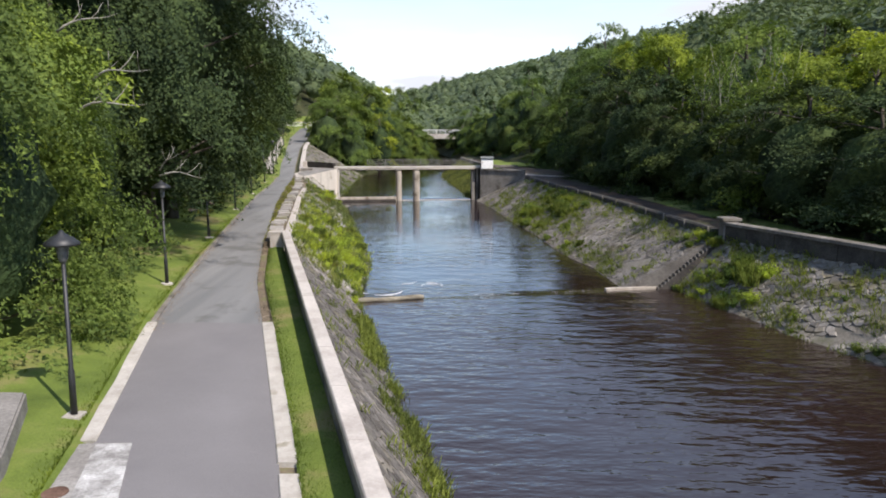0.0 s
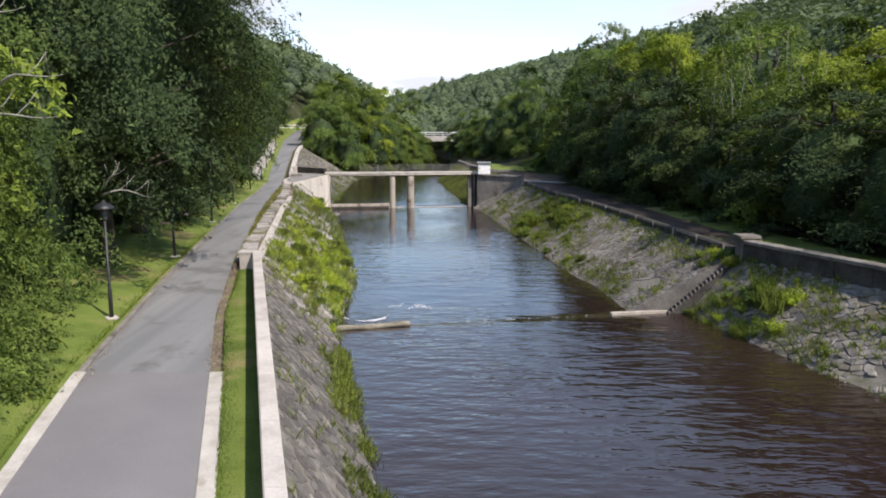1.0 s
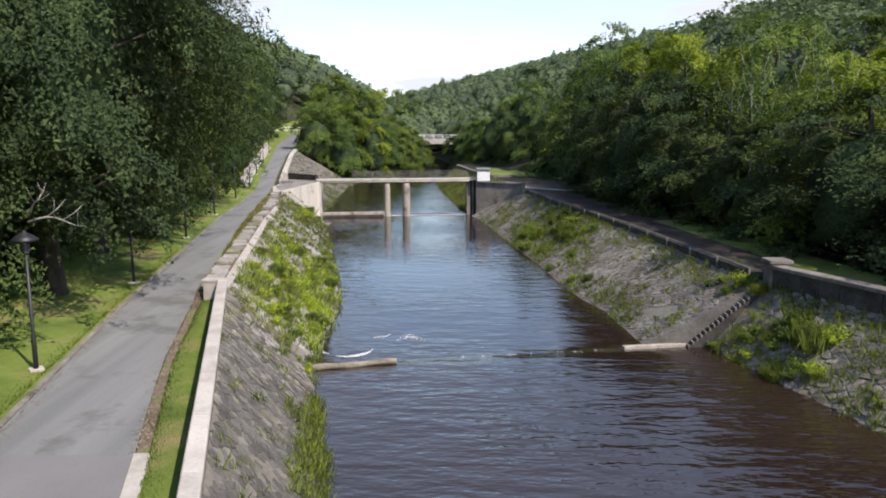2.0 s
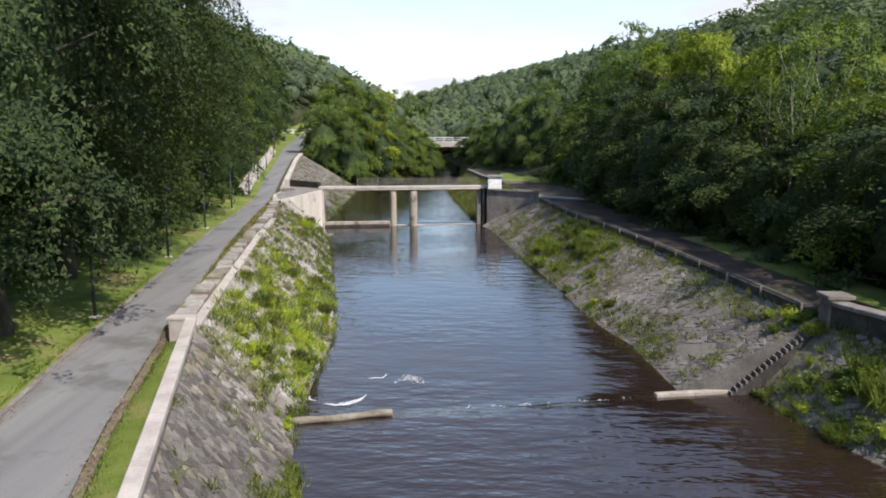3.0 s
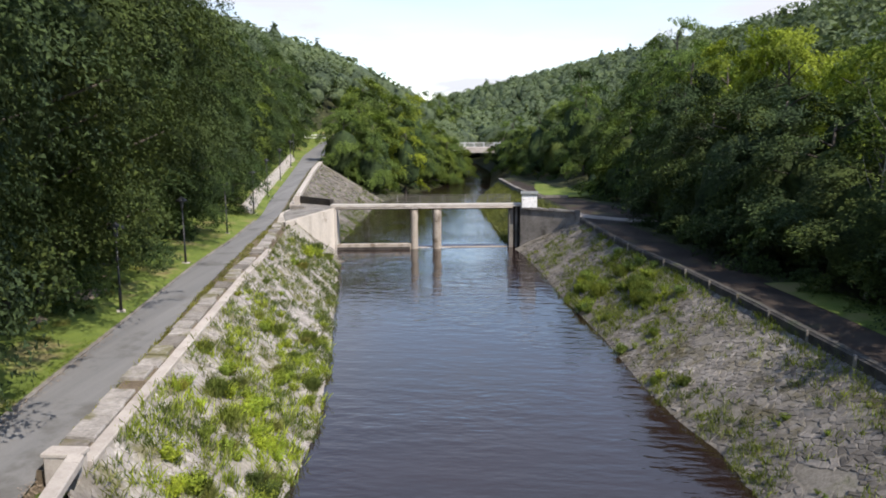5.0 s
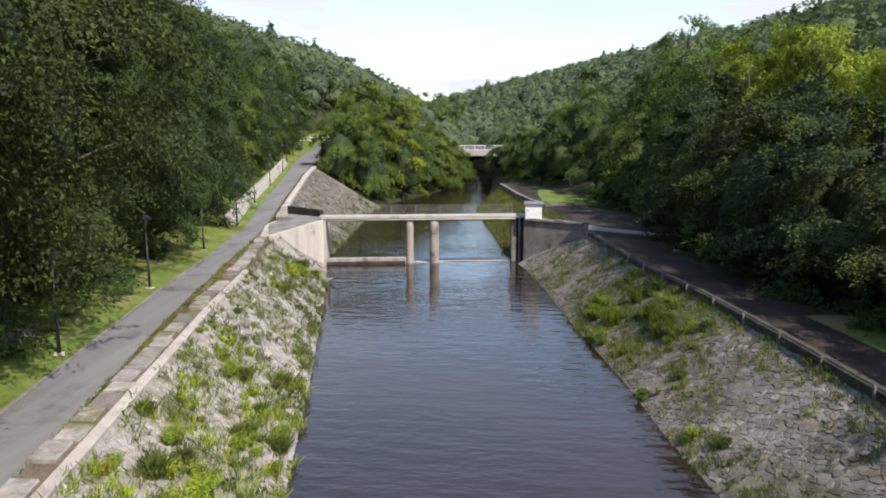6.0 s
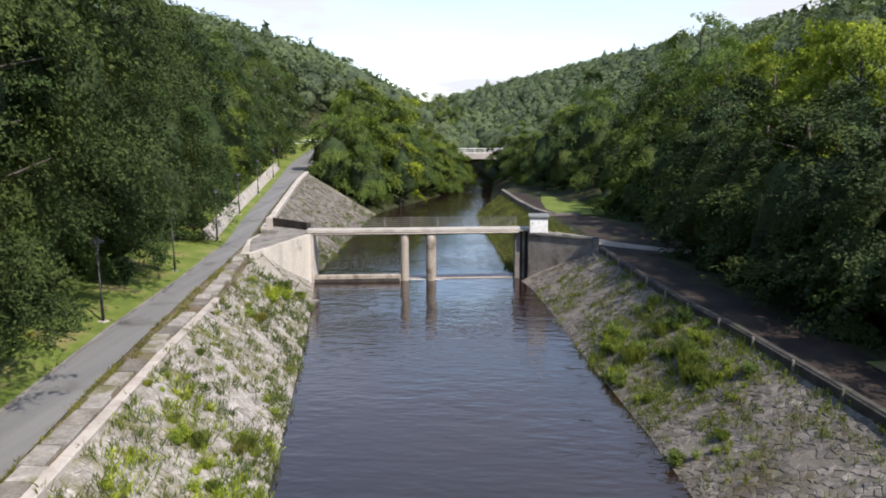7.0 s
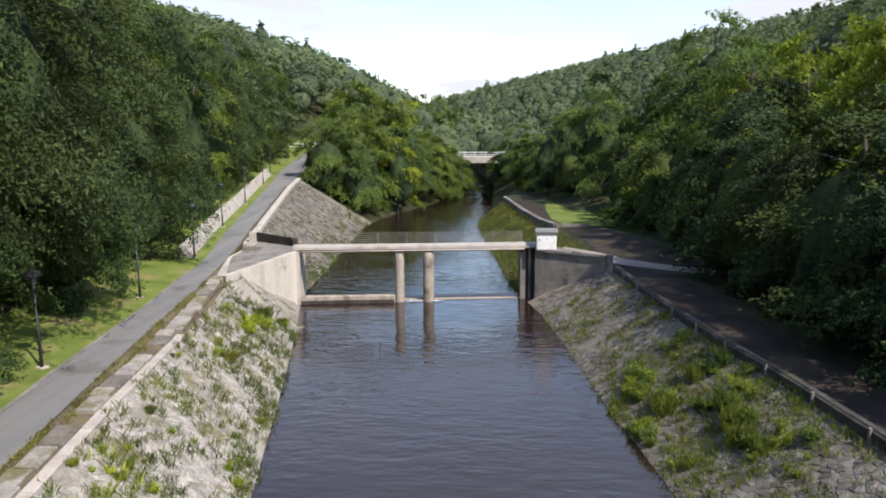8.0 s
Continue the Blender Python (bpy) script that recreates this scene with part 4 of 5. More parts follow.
# ---- street lamps ----
def street_lamp():
    lamp = thing("street_lamp", pose(0, 0, 0), "slim black lamp post with a wide round hood", "street lamp", "lamps along the lane")
    bm = bmesh.new()
    box(bm, (-0.17, -0.17, -0.2), (0.17, 0.17, 0.04), 0.02)
    part("pad", bm, M_EDGING, lamp, "small concrete pad")
    bm = bmesh.new()
    tube(bm, [((0, 0, 0), 0.065), ((0, 0, 0.9), 0.062), ((0, 0, 0.95), 0.045), ((0, 0, 3.1), 0.038)], 12)
    part("post", bm, M_BLACK, lamp, smooth=True)
    bm = bmesh.new()
    tube(bm, [((0, 0, 3.05), 0.06), ((0, 0, 3.12), 0.09), ((0, 0, 3.36), 0.12), ((0, 0, 3.4), 0.1)], 14)
    part("lantern", bm, M_LAMPGLASS, lamp, "milky glass lantern", True)
    bm = bmesh.new()
    tube(bm, [((0, 0, 3.38), 0.31), ((0, 0, 3.42), 0.32), ((0, 0, 3.52), 0.2), ((0, 0, 3.6), 0.06), ((0, 0, 3.66), 0.03)], 18)
    part("hood", bm, M_BLACK, lamp, "wide round black hood", True)
    return lamp


lamp = street_lamp()
LAMPS = [(-7.2, 13.4), (-9.75, 25.0), (-11.55, 35.3), (-13.5, 46.8), (-15.1, 57.0), (-16.65, 67.7), (-18.45, 79.0), (-20.6, 90.1), (-22.8, 102.3), (-25.4, 116.5), (-28.6, 130)]
for k, (x, y) in enumerate(LAMPS):
    m = pose(x, y, road_z(y) + 0.1, 0.8 * math.sin(3 * k), 0.8 * math.cos(5 * k), 40 * k)
    if k == 0:
        lamp.matrix_basis = m
    else:
        copy_thing(lamp, m)


# ---- trees ----
def mesh_quads(name, verts, quads, material, smooth=False):
    me = bpy.data.meshes.new(name)
    nv, nf = len(verts), len(quads)
    me.vertices.add(nv)
    me.vertices.foreach_set("co", np.asarray(verts, dtype=np.float32).ravel())
    me.loops.add(nf * 4)
    me.loops.foreach_set("vertex_index", np.asarray(quads, dtype=np.int32).ravel())
    me.polygons.add(nf)
    me.polygons.foreach_set("loop_start", np.arange(0, nf * 4, 4, dtype=np.int32))
    me.update(calc_edges=True)
    me.materials.append(material)
    return me


def mesh_crown(name, soup, core_v, core_f, material):
    """Loose leaf triangles and the smooth leaf masses under them, as one mesh."""
    me = bpy.data.meshes.new(name)
    ns, nf = len(soup), len(soup) // 3 + len(core_f)
    me.vertices.add(ns + len(core_v))
    me.vertices.foreach_set("co", np.concatenate([soup, core_v]).astype(np.float32).ravel())
    me.loops.add(nf * 3)
    me.loops.foreach_set("vertex_index", np.concatenate([np.arange(ns), (core_f + ns).ravel()]).astype(np.int32))
    me.polygons.add(nf)
    me.polygons.foreach_set("loop_start", np.arange(0, nf * 3, 3, dtype=np.int32))
    me.polygons.foreach_set("use_smooth", np.arange(nf) >= ns // 3)
    me.update(calc_edges=True)
    me.materials.append(material)
    return me


def mesh_leaves(name, verts, material):
    """A mesh of loose triangles."""
    me = bpy.data.meshes.new(name)
    nf = len(verts) // 3
    me.vertices.add(nf * 3)
    me.vertices.foreach_set("co", np.asarray(verts, dtype=np.float32).ravel())
    me.loops.add(nf * 3)
    me.loops.foreach_set("vertex_index", np.arange(nf * 3, dtype=np.int32))
    me.polygons.add(nf)
    me.polygons.foreach_set("loop_start", np.arange(0, nf * 3, 3, dtype=np.int32))
    me.update(calc_edges=True)
    me.materials.append(material)
    return me


def small_leaves(at, out, size, rng, slim=0.7, flat_bias=0.4, loose=0.42):
    """Leaves of one triangle each, turned roughly outwards and up."""
    n = len(at)
    normal = unit(out * 0.75 + rng.standard_normal((n, 3)) * loose + np.array([0, 0, flat_bias]))
    tip = unit(np.cross(normal, rng.standard_normal((n, 3))) + np.array([0, 0, -0.3]))
    side = unit(np.cross(normal, tip))
    s = (size * rng.uniform(0.65, 1.4, n))[:, None]
    v = np.stack([at - tip * s * 0.5 + side * s * slim * 0.35, at - tip * s * 0.25 - side * s * slim * 0.5, at + tip * s * 0.6], axis=1)
    return v.reshape(-1, 3)


def unit(a):
    return a / np.maximum(np.linalg.norm(a, axis=1, keepdims=True), 1e-9)


def leaves(at, out, size, rng, slim=0.55, fold=0.18, flat_bias=0.35):
    """Folded leaf sprays at the points, their faces turned roughly outwards and up."""
    n = len(at)
    normal = unit(out * 0.7 + rng.standard_normal((n, 3)) * 0.55 + np.array([0, 0, flat_bias]))
    tip = unit(np.cross(normal, rng.standard_normal((n, 3))) + np.array([0, 0, -0.25]))
    side = unit(np.cross(normal, tip))
    s = (size * rng.uniform(0.6, 1.35, n))[:, None]
    bend = normal * s * fold
    v = np.stack([at - tip * s * 0.5, at + side * s * slim * 0.5 - bend * 0.3, at + tip * s * 0.5 - bend, at - side * s * slim * 0.5 - bend * 0.3], axis=1)
    return v.reshape(-1, 3)


def unit_ball(cuts):
    bm = bmesh.new()
    bmesh.ops.create_icosphere(bm, subdivisions=cuts, radius=1.0)
    v = np.array([q.co for q in bm.verts])
    f = np.array([[q.index for q in p.verts] for p in bm.faces])
    bm.free()
    return v, f


def crown_profile(f, low):
    """How wide a crown is at the share f of its height: full from low down, rounded at the top."""
    return np.where(f < 0.42, low + (1 - low) * np.sin(np.pi / 2 * np.minimum(1, f / 0.42)), np.sqrt(np.maximum(0.02, 1 - (np.maximum(0, f - 0.42) / 0.6) ** 2)))


def crown_lumps(az, f, ph):
    """The bulges and hollows of a crown."""
    return 1 + 0.10 * np.sin(2 * az + ph + 4 * f) + 0.12 * np.sin(3 * az - 9 * f + 2 * ph) + 0.09 * np.sin(5 * az + 15 * f + 3 * ph)


def crown_sprays(rng, height, base, radius, low, ph, count, per, length, leaf):
    """Boughs that reach out of a crown, each carrying hanging blades of leaves; dark gaps stay between the boughs."""
    share = 14
    boughs = count // share
    f = np.clip((np.arange(boughs) + rng.random(boughs)) / boughs, 0, 1)
    az = np.arange(boughs) * 2.39996 + rng.uniform(-0.6, 0.6, boughs)
    reach = radius * crown_profile(f, low) * crown_lumps(az, f, ph) * rng.uniform(0.72, 1.06, boughs)
    out_b = np.stack([np.cos(az), np.sin(az), 0 * az], axis=1)
    # each spray's place on its bough
    k = np.repeat(np.arange(boughs), share)
    n = len(k)
    s = np.where(np.arange(n) % share < 3, rng.uniform(0.45, 0.72, n), rng.uniform(0.72, 1.02, n))
    across = np.stack([-np.sin(az), np.cos(az), 0 * az], axis=1)[k]
    spread = length * (0.62 + 0.15 * rng.random(n))
    mid = out_b[k] * (reach[k] * s)[:, None] + across * (spread * rng.standard_normal(n) * 0.75)[:, None]
    mid[:, 2] = base + (height - base) * f[k] * 0.97 + 0.25 * reach[k] * s - 0.36 * reach[k] * s ** 2 + rng.standard_normal(n) * length * 0.17
    mid[:, 2] = np.maximum(mid[:, 2], base * 0.85 + 0.15)
    lift = np.clip((f[k] - 0.5) * 1.5, -0.3, 0.9)
    out = unit(out_b[k] + np.array([0, 0, 1.0]) * lift[:, None])
    up = unit(out * 0.55 + np.array([0, 0, 0.8]) + rng.standard_normal((n, 3)) * 0.25)
    along = unit(out_b[k] + rng.standard_normal((n, 3)) * 0.5 + np.array([0, 0, -0.3]))
    side = unit(np.cross(up, along))
    along = np.cross(side, up)
    ln = (length * rng.uniform(0.55, 1.2, n))[:, None]
    u = rng.uniform(-0.6, 1.0, (n, per))
    v = rng.standard_normal((n, per)) * 0.27 * (1.05 - 0.8 * np.maximum(0, u))
    w = rng.standard_normal((n, per)) * 0.09
    p = mid[:, None, :] + along[:, None, :] * (u * ln)[:, :, None] + side[:, None, :] * (v * ln)[:, :, None] + up[:, None, :] * (w * ln)[:, :, None]
    p[:, :, 2] -= 0.36 * ln * np.maximum(0, u) ** 2
    face = np.repeat((up * 0.9 + out * 0.3)[:, None, :], per, axis=1) + along[:, None, :] * (0.5 * np.maximum(0, u))[:, :, None]
    return small_leaves(p.reshape(-1, 3), unit(face.reshape(-1, 3)), leaf, rng, 0.72, 0.05, 0.33), mid


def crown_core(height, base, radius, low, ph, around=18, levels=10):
    """An added solid inner body in the darkest leaf colour, for the shade between boughs."""
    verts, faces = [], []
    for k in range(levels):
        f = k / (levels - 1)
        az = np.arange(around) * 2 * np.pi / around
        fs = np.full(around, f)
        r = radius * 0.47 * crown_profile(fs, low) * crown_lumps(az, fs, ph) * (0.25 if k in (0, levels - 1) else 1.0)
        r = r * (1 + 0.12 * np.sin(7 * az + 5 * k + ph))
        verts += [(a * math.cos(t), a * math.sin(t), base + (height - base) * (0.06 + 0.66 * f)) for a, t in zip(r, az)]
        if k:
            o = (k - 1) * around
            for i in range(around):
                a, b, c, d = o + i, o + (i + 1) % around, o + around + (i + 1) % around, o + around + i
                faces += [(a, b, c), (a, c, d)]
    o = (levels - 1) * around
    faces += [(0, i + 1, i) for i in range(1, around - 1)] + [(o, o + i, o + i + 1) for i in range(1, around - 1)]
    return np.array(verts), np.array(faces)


def tree(name, seed, height, base, radius, sprays, per_spray, length, leaf, material, label, low=0.7):
    """A tapered trunk with limbs, and a lumpy crown of hanging leaf sprays with dark gaps between them."""
    rng = np.random.default_rng(seed)
    t = thing(name, pose(0, 0, 0), label, "tree")
    ph = rng.uniform(0, 6.2832)
    v, mids = crown_sprays(rng, height, base, radius, low, ph, sprays, per_spray, length, leaf)
    child("crown", mesh_leaves("crown", v, material), t)
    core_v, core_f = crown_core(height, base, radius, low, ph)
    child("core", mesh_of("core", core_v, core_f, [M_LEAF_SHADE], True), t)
    bm = bmesh.new()
    r0 = 0.018 * height
    trunk = [((0.15 * math.sin(z * 0.5 + seed), 0.15 * math.cos(z * 0.4 + seed), z), r0 * (1.25 if z < 0.3 else 1 - 0.85 * z / height)) for z in np.linspace(-0.6, height * 0.86, 9)]
    tube(bm, trunk, 9)
    for c in mids[::max(1, len(mids) // 14)]:
        z0 = max(base * 0.7, c[2] - 0.10 * height * rng.uniform(0.6, 1.2))
        tube(bm, [((0, 0, z0), r0 * 0.3), ((c[0] * 0.5, c[1] * 0.5, (z0 + c[2]) / 2 + 0.1), r0 * 0.18), ((c[0], c[1], c[2] - 0.05), r0 * 0.06)], 5)
    part("trunk", bm, M_BARK, t, smooth=True)
    return t


TREES = [
    tree("broadleaf_tree", 1, 21.0, 3.2, 7.0, 840, 80, 1.6, 0.165, M_LEAF_SHADE, "tall dense broadleaf tree with dark hanging boughs", 0.42),
    tree("broadleaf_tree", 2, 20.0, 2.0, 7.2, 520, 66, 1.7, 0.19, M_LEAF_MID, "tall broadleaf tree with mid green hanging boughs", 0.5),
    tree("broadleaf_tree", 3, 11.0, 0.2, 4.6, 560, 95, 1.15, 0.115, M_LEAF_MID, "bushy broadleaf tree with feathery green boughs to the ground", 0.85),
    tree("broadleaf_tree", 4, 12.5, 1.0, 3.9, 230, 52, 1.2, 0.21, M_LEAF_BRIGHT, "broadleaf tree with sunlit yellow-green leaves", 0.7),
    tree("broadleaf_tree", 5, 12.5, 0.2, 4.4, 294, 58, 1.3, 0.19, M_LEAF_SHADE, "wide dark green tree with low drooping boughs", 0.9),
    tree("broadleaf_tree", 6, 14.0, 1.0, 4.8, 190, 40, 1.5, 0.28, M_LEAF_DARK, "dark green woodland tree in a dense stand", 0.7),
    tree("broadleaf_tree", 7, 15.0, 1.0, 5.2, 190, 40, 1.5, 0.28, M_LEAF_MID, "mid green woodland tree in a dense stand", 0.7),
    tree("broadleaf_tree", 8, 12.5, 0.8, 4.4, 180, 40, 1.4, 0.27, M_LEAF_BRIGHT, "yellow-green woodland tree in a dense stand", 0.7),
    tree("broadleaf_tree", 9, 11.0, 0.1, 5.0, 270, 52, 1.3, 0.235, M_LEAF_MID, "rounded broadleaf tree with dense green leaves to the ground", 0.85),
    tree("broadleaf_tree", 10, 10.0, 0.1, 4.6, 240, 50, 1.2, 0.235, M_LEAF_DARK, "rounded dark green tree with leaves to the ground", 0.85),
    tree("broadleaf_tree", 11, 13.5, 0.2, 4.3, 308, 58, 1.3, 0.19, M_LEAF_SHADE, "tall dark tree with drooping boughs over the path", 0.9),
    tree("broadleaf_tree", 12, 15.0, 0.8, 4.8, 350, 62, 1.3, 0.165, M_LEAF_DARK, "dense dark tree with low boughs over the verge", 0.85),
    tree("broadleaf_tree", 13, 14.0, 0.6, 4.4, 250, 56, 1.35, 0.20, M_LEAF_MID, "dense green tree with low boughs over the verge", 0.85),
    tree("undergrowth_bush", 14, 3.4, 0.0, 2.2, 60, 26, 0.9, 0.20, M_LEAF_DARK, "dark green bush under the trees", 0.9),
    tree("broadleaf_tree", 15, 20.0, 3.4, 7.3, 1050, 88, 1.6, 0.155, M_LEAF_SHADE, "tall dense broadleaf tree with dark hanging boughs over the lane", 0.42),
    tree("broadleaf_tree", 16, 20.0, 3.6, 7.3, 1000, 86, 1.6, 0.155, M_LEAF_SHADE, "tall dark green tree with hanging boughs beside the lane", 0.45),
]
for t in TREES:
    t.matrix_basis = pose(0, 0, -60)
USED = [False] * len(TREES)


def plant(kind, x, y, z, scale=1.0, turn=0.0, group="trees of the valley", tall=1.0):
    src = TREES[kind]
    m = pose(x, y, z, 0, 0, turn) @ Matrix.Diagonal((scale, scale, scale * tall, 1))
    if not USED[kind]:
        USED[kind] = True
        src.matrix_basis = m
        return tagged(src, group=group)
    made = copy_thing(src, pose(0, 0, 0))
    made.matrix_basis = m
    return tagged(made, group=group)


rng = np.random.default_rng(21)
# along the lane: the first row hangs over the verge, a second stands behind
plant(2, -12.1, 17.0, 2.1, 1.0, 20, "trees along the lane")
plant(3, -16.0, 22.5, 2.3, 1.25, 120, "trees along the lane")
plant(1, -19.0, 13.0, 2.3, 0.75, 200, "trees along the lane")
plant(2, -14.3, 23.0, 2.0, 0.88, 80, "trees along the lane")
plant(14, -13.3, 32.6, 2.2, 1.0, 40, "trees along the lane", 1.08)
plant(11, -14.2, 27.4, 2.1, 0.9, 300, "trees along the lane")
plant(15, -15.4, 40.4, 2.3, 1.04, 150, "trees along the lane")
plant(11, -17.3, 45.2, 2.2, 0.74, 10, "trees along the lane")
plant(0, -17.8, 50.0, 2.3, 1.05, 200, "trees along the lane")
plant(11, -18.0, 55.0, 2.4, 0.85, 90, "trees along the lane")
plant(0, -20.1, 60.5, 2.4, 1.0, 260, "trees along the lane", 1.05)
plant(11, -19.4, 65.5, 2.5, 0.85, 140, "trees along the lane")
plant(0, -22.7, 70.5, 2.5, 0.92, 320, "trees along the lane", 1.08)
plant(11, -21.2, 75.5, 2.6, 0.9, 30, "trees along the lane")
for k, y in enumerate(np.arange(80, 166, 5.6)):
    x = verge_left(y) - 4.9 - rng.uniform(0, 0.9)
    plant([11, 4, 10, 11, 12][k % 5], x, y + rng.uniform(-1.2, 1.2), road_z(y) - 0.1, rng.uniform(0.85, 1.1), rng.uniform(0, 360), "trees along the lane", rng.uniform(0.95, 1.2))
for k, y in enumerate(np.arange(24, 130, 4.5)):
    plant(13, verge_left(y) - (3.9 if y > 79 else 6.2) - rng.uniform(0, 1.6 if y > 79 else 3.5), y, road_z(y) + 0.1, rng.uniform(0.6, 1.2), rng.uniform(0, 360), "bushes under the trees")
for k, y in enumerate(np.arange(34, 150, 11.0)):
    x = verge_left(y) - 12.0 - rng.uniform(0, 2.5)
    plant([6, 5, 6, 7][k % 4], x, y + rng.uniform(-1.5, 1.5), left_z(13.5, y) - 0.4, rng.uniform(1.0, 1.2), rng.uniform(0, 360), "trees along the lane")
# far bank: a close wall of dark trees along the path, lower downstream, with paler crowns rising behind it
stand = lambda y: 0.66 + 0.30 * min(1.0, max(0.0, (y - 28.0) / 40.0))
for k, y in enumerate(np.arange(-14, 79, 4.3)):
    x = bank_top_right(y) + 5.6 + rng.uniform(0, 1.0)
    plant([10, 12, 4, 10][k % 4] if y < 50 else [10, 4, 10][k % 3], x, y + rng.uniform(-0.9, 0.9), PATH_Z - 0.2, rng.uniform(0.82, 1.0), rng.uniform(0, 360), "trees on the far bank", rng.uniform(0.74, 0.96) * stand(y))
for k, y in enumerate(np.arange(-8, 92, 5.4)):
    x = bank_top_right(y) + 10.2 + rng.uniform(0, 1.8)
    plant([3, 3, 12, 3, 3][k % 5], x, y + rng.uniform(-1.4, 1.4), right_z(11, y) - 0.2, rng.uniform(0.9, 1.05), rng.uniform(0, 360), "trees on the far bank", rng.uniform(1.02, 1.24) * stand(y))
for k, y in enumerate(np.arange(-12, 100, 3.6)):
    plant(13, bank_top_right(y) + 6.5 + rng.uniform(0, 4), y, PATH_Z - 0.1, rng.uniform(0.8, 1.5), rng.uniform(0, 360), "bushes under the trees")
for k, y in enumerate(np.arange(-4, 106, 8.0)):
    x = bank_top_right(y) + 17.0 + rng.uniform(0, 3)
    plant([7, 6, 7, 5, 6][k % 5], x, y + rng.uniform(-1.5, 1.5), right_z(18, y) - 0.4, rng.uniform(0.92, 1.12), rng.uniform(0, 360), "trees on the far bank", 0.92 * stand(y))
# round the lawn and along the upper right bank
for k, (x, y, s) in enumerate([(17.5, 84, 0.9), (18, 92, 0.95), (17, 100, 0.9), (15.5, 108, 0.85), (14, 116, 0.8), (11, 124, 0.75), (9.2, 131, 0.75), (8.0, 139, 0.75), (7.2, 147, 0.75), (6.0, 154, 0.7), (4.3, 161, 0.75), (15, 128, 1.0), (14, 140, 1.0), (14, 152, 1.0), (24, 110, 1.05), (22, 120, 1.05), (25, 98, 1.0)]):
    plant([9, 5, 8, 9, 6][k % 5], x, y, PATH_Z - 0.3 + hill_right(x - bank_top_right(y), y), s, 57 * k, "trees on the far bank")
# left bank above the slope
for k, (x, y, s) in enumerate([(-20, 126, 0.95), (-15.5, 124.5, 0.8), (-16, 130, 1.0), (-11.5, 133, 0.9), (-19.5, 136, 1.15), (-13, 140, 1.05), (-10.0, 146, 0.85), (-16, 148, 1.2), (-9.0, 155, 0.95), (-14, 159, 1.2), (-6.5, 161, 0.8), (-20, 145, 1.25), (-22, 157, 1.3), (-6.4, 156.5, 0.85), (-4.9, 162, 0.75)]):
    plant([8, 8, 8, 7, 8, 9][k % 6], x, y, max(0.1, 0.35 * (water_left(y) - x)) - 0.2, s, 71 * k, "trees above the stone slope")

# a clump of taller trees where the valley bends away
for k, (x, y, tall) in enumerate([(-36, 306, 1.3), (-30, 300, 1.25), (-24, 302, 1.35), (-18, 308, 1.3), (-12, 314, 1.25), (-42, 312, 1.3)]):
    plant([5, 6][k % 2], x, y, 3.5, 1.15, 83 * k, "trees of the far valley", tall)

# ---- far woods on the hills ----
def far_woods(seed):
    rng = np.random.default_rng(seed)
    vs, spots, cv, cf, nc = [], [], [], [], 0
    balls = [unit_ball(1), unit_ball(2)]
    y = -10.0
    while y < 820:
        sp = 6.5 if y < 260 else 8.5 if y < 480 else 12
        for side in (-1, 1):
            d = 21.0 if y < 132 or side > 0 else 7.0
            while d < (150 if y < 260 else 190):
                dd, yy = d + rng.uniform(-0.45, 0.45) * sp, y + rng.uniform(-0.45, 0.45) * sp
                if side < 0:
                    x, z = verge_left(yy) - dd, left_z(dd, yy)
                else:
                    x, z = bank_top_right(yy) + dd, right_z(dd, yy)
                if abs(x) < 45 + 0.72 * max(0, yy):
                    spots.append((x, yy, z, side))
                d += sp
        y += sp
    for y in np.arange(178, 700, 7.0):
        for k in range(9):
            a, b = verge_left(y), bank_top_right(y) + 21
            x = a - 10 + (b - a + 10) * (k + rng.random()) / 9
            if water_left(y) - 1 < x < water_right(y) + 1 and y < 300:
                continue
            spots.append((x, y + rng.uniform(-3, 3), (2 if y < 300 else 4) + min(17.0, max(0.0, y - 300) * 0.07), 0))
    for x, yy, z, side in spots:
        n = 300 if yy < 190 and abs(x) < 75 else 90 if yy < 200 else 40
        h, r = rng.uniform(8, 11.5), rng.uniform(4.2, 6.0)
        pine = rng.random() < (0.05 if side > 0 else 0.02)
        if pine:
            h, r = h * 1.35, r * 0.55
        f = rng.random(n) ** 0.7
        a = rng.uniform(0, 6.2832, n)
        prof = (1.02 - f) if pine else np.sqrt(np.maximum(0.01, 1 - f ** 2))
        wob = 1 + 0.22 * np.sin(3 * a + 5 * f + x) 
        d = np.stack([np.cos(a) * prof, np.sin(a) * prof, f + 0.15], axis=1)
        p = np.array([x, yy, z]) + np.stack([np.cos(a) * prof * r * wob, np.sin(a) * prof * r * wob, h * (0.42 + 0.58 * f)], axis=1)
        near = yy < 200 and side
        bv, bf = balls[1 if near and not pine else 0]
        size = np.array([r * 0.92, r * 0.92, h * 0.46]) * (0.55 if near else 1.0)
        mass = np.array([x, yy, z + h * 0.5]) + bv * size * rng.uniform(0.78, 1.12, (len(bv), 1))
        cf.append(bf + nc)
        cv.append(mass)
        nc += len(bv)
        vs.append(small_leaves(p, unit(d), 0.62 if n == 300 else 1.0 if yy < 220 else 1.65, rng, 0.9, 0.2, 0.2))
    v = np.concatenate(vs)
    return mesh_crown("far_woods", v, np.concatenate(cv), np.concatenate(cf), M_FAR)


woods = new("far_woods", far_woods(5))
tagged(woods, "continuous green woodland covering the valley sides", "woodland", kind="stuff")
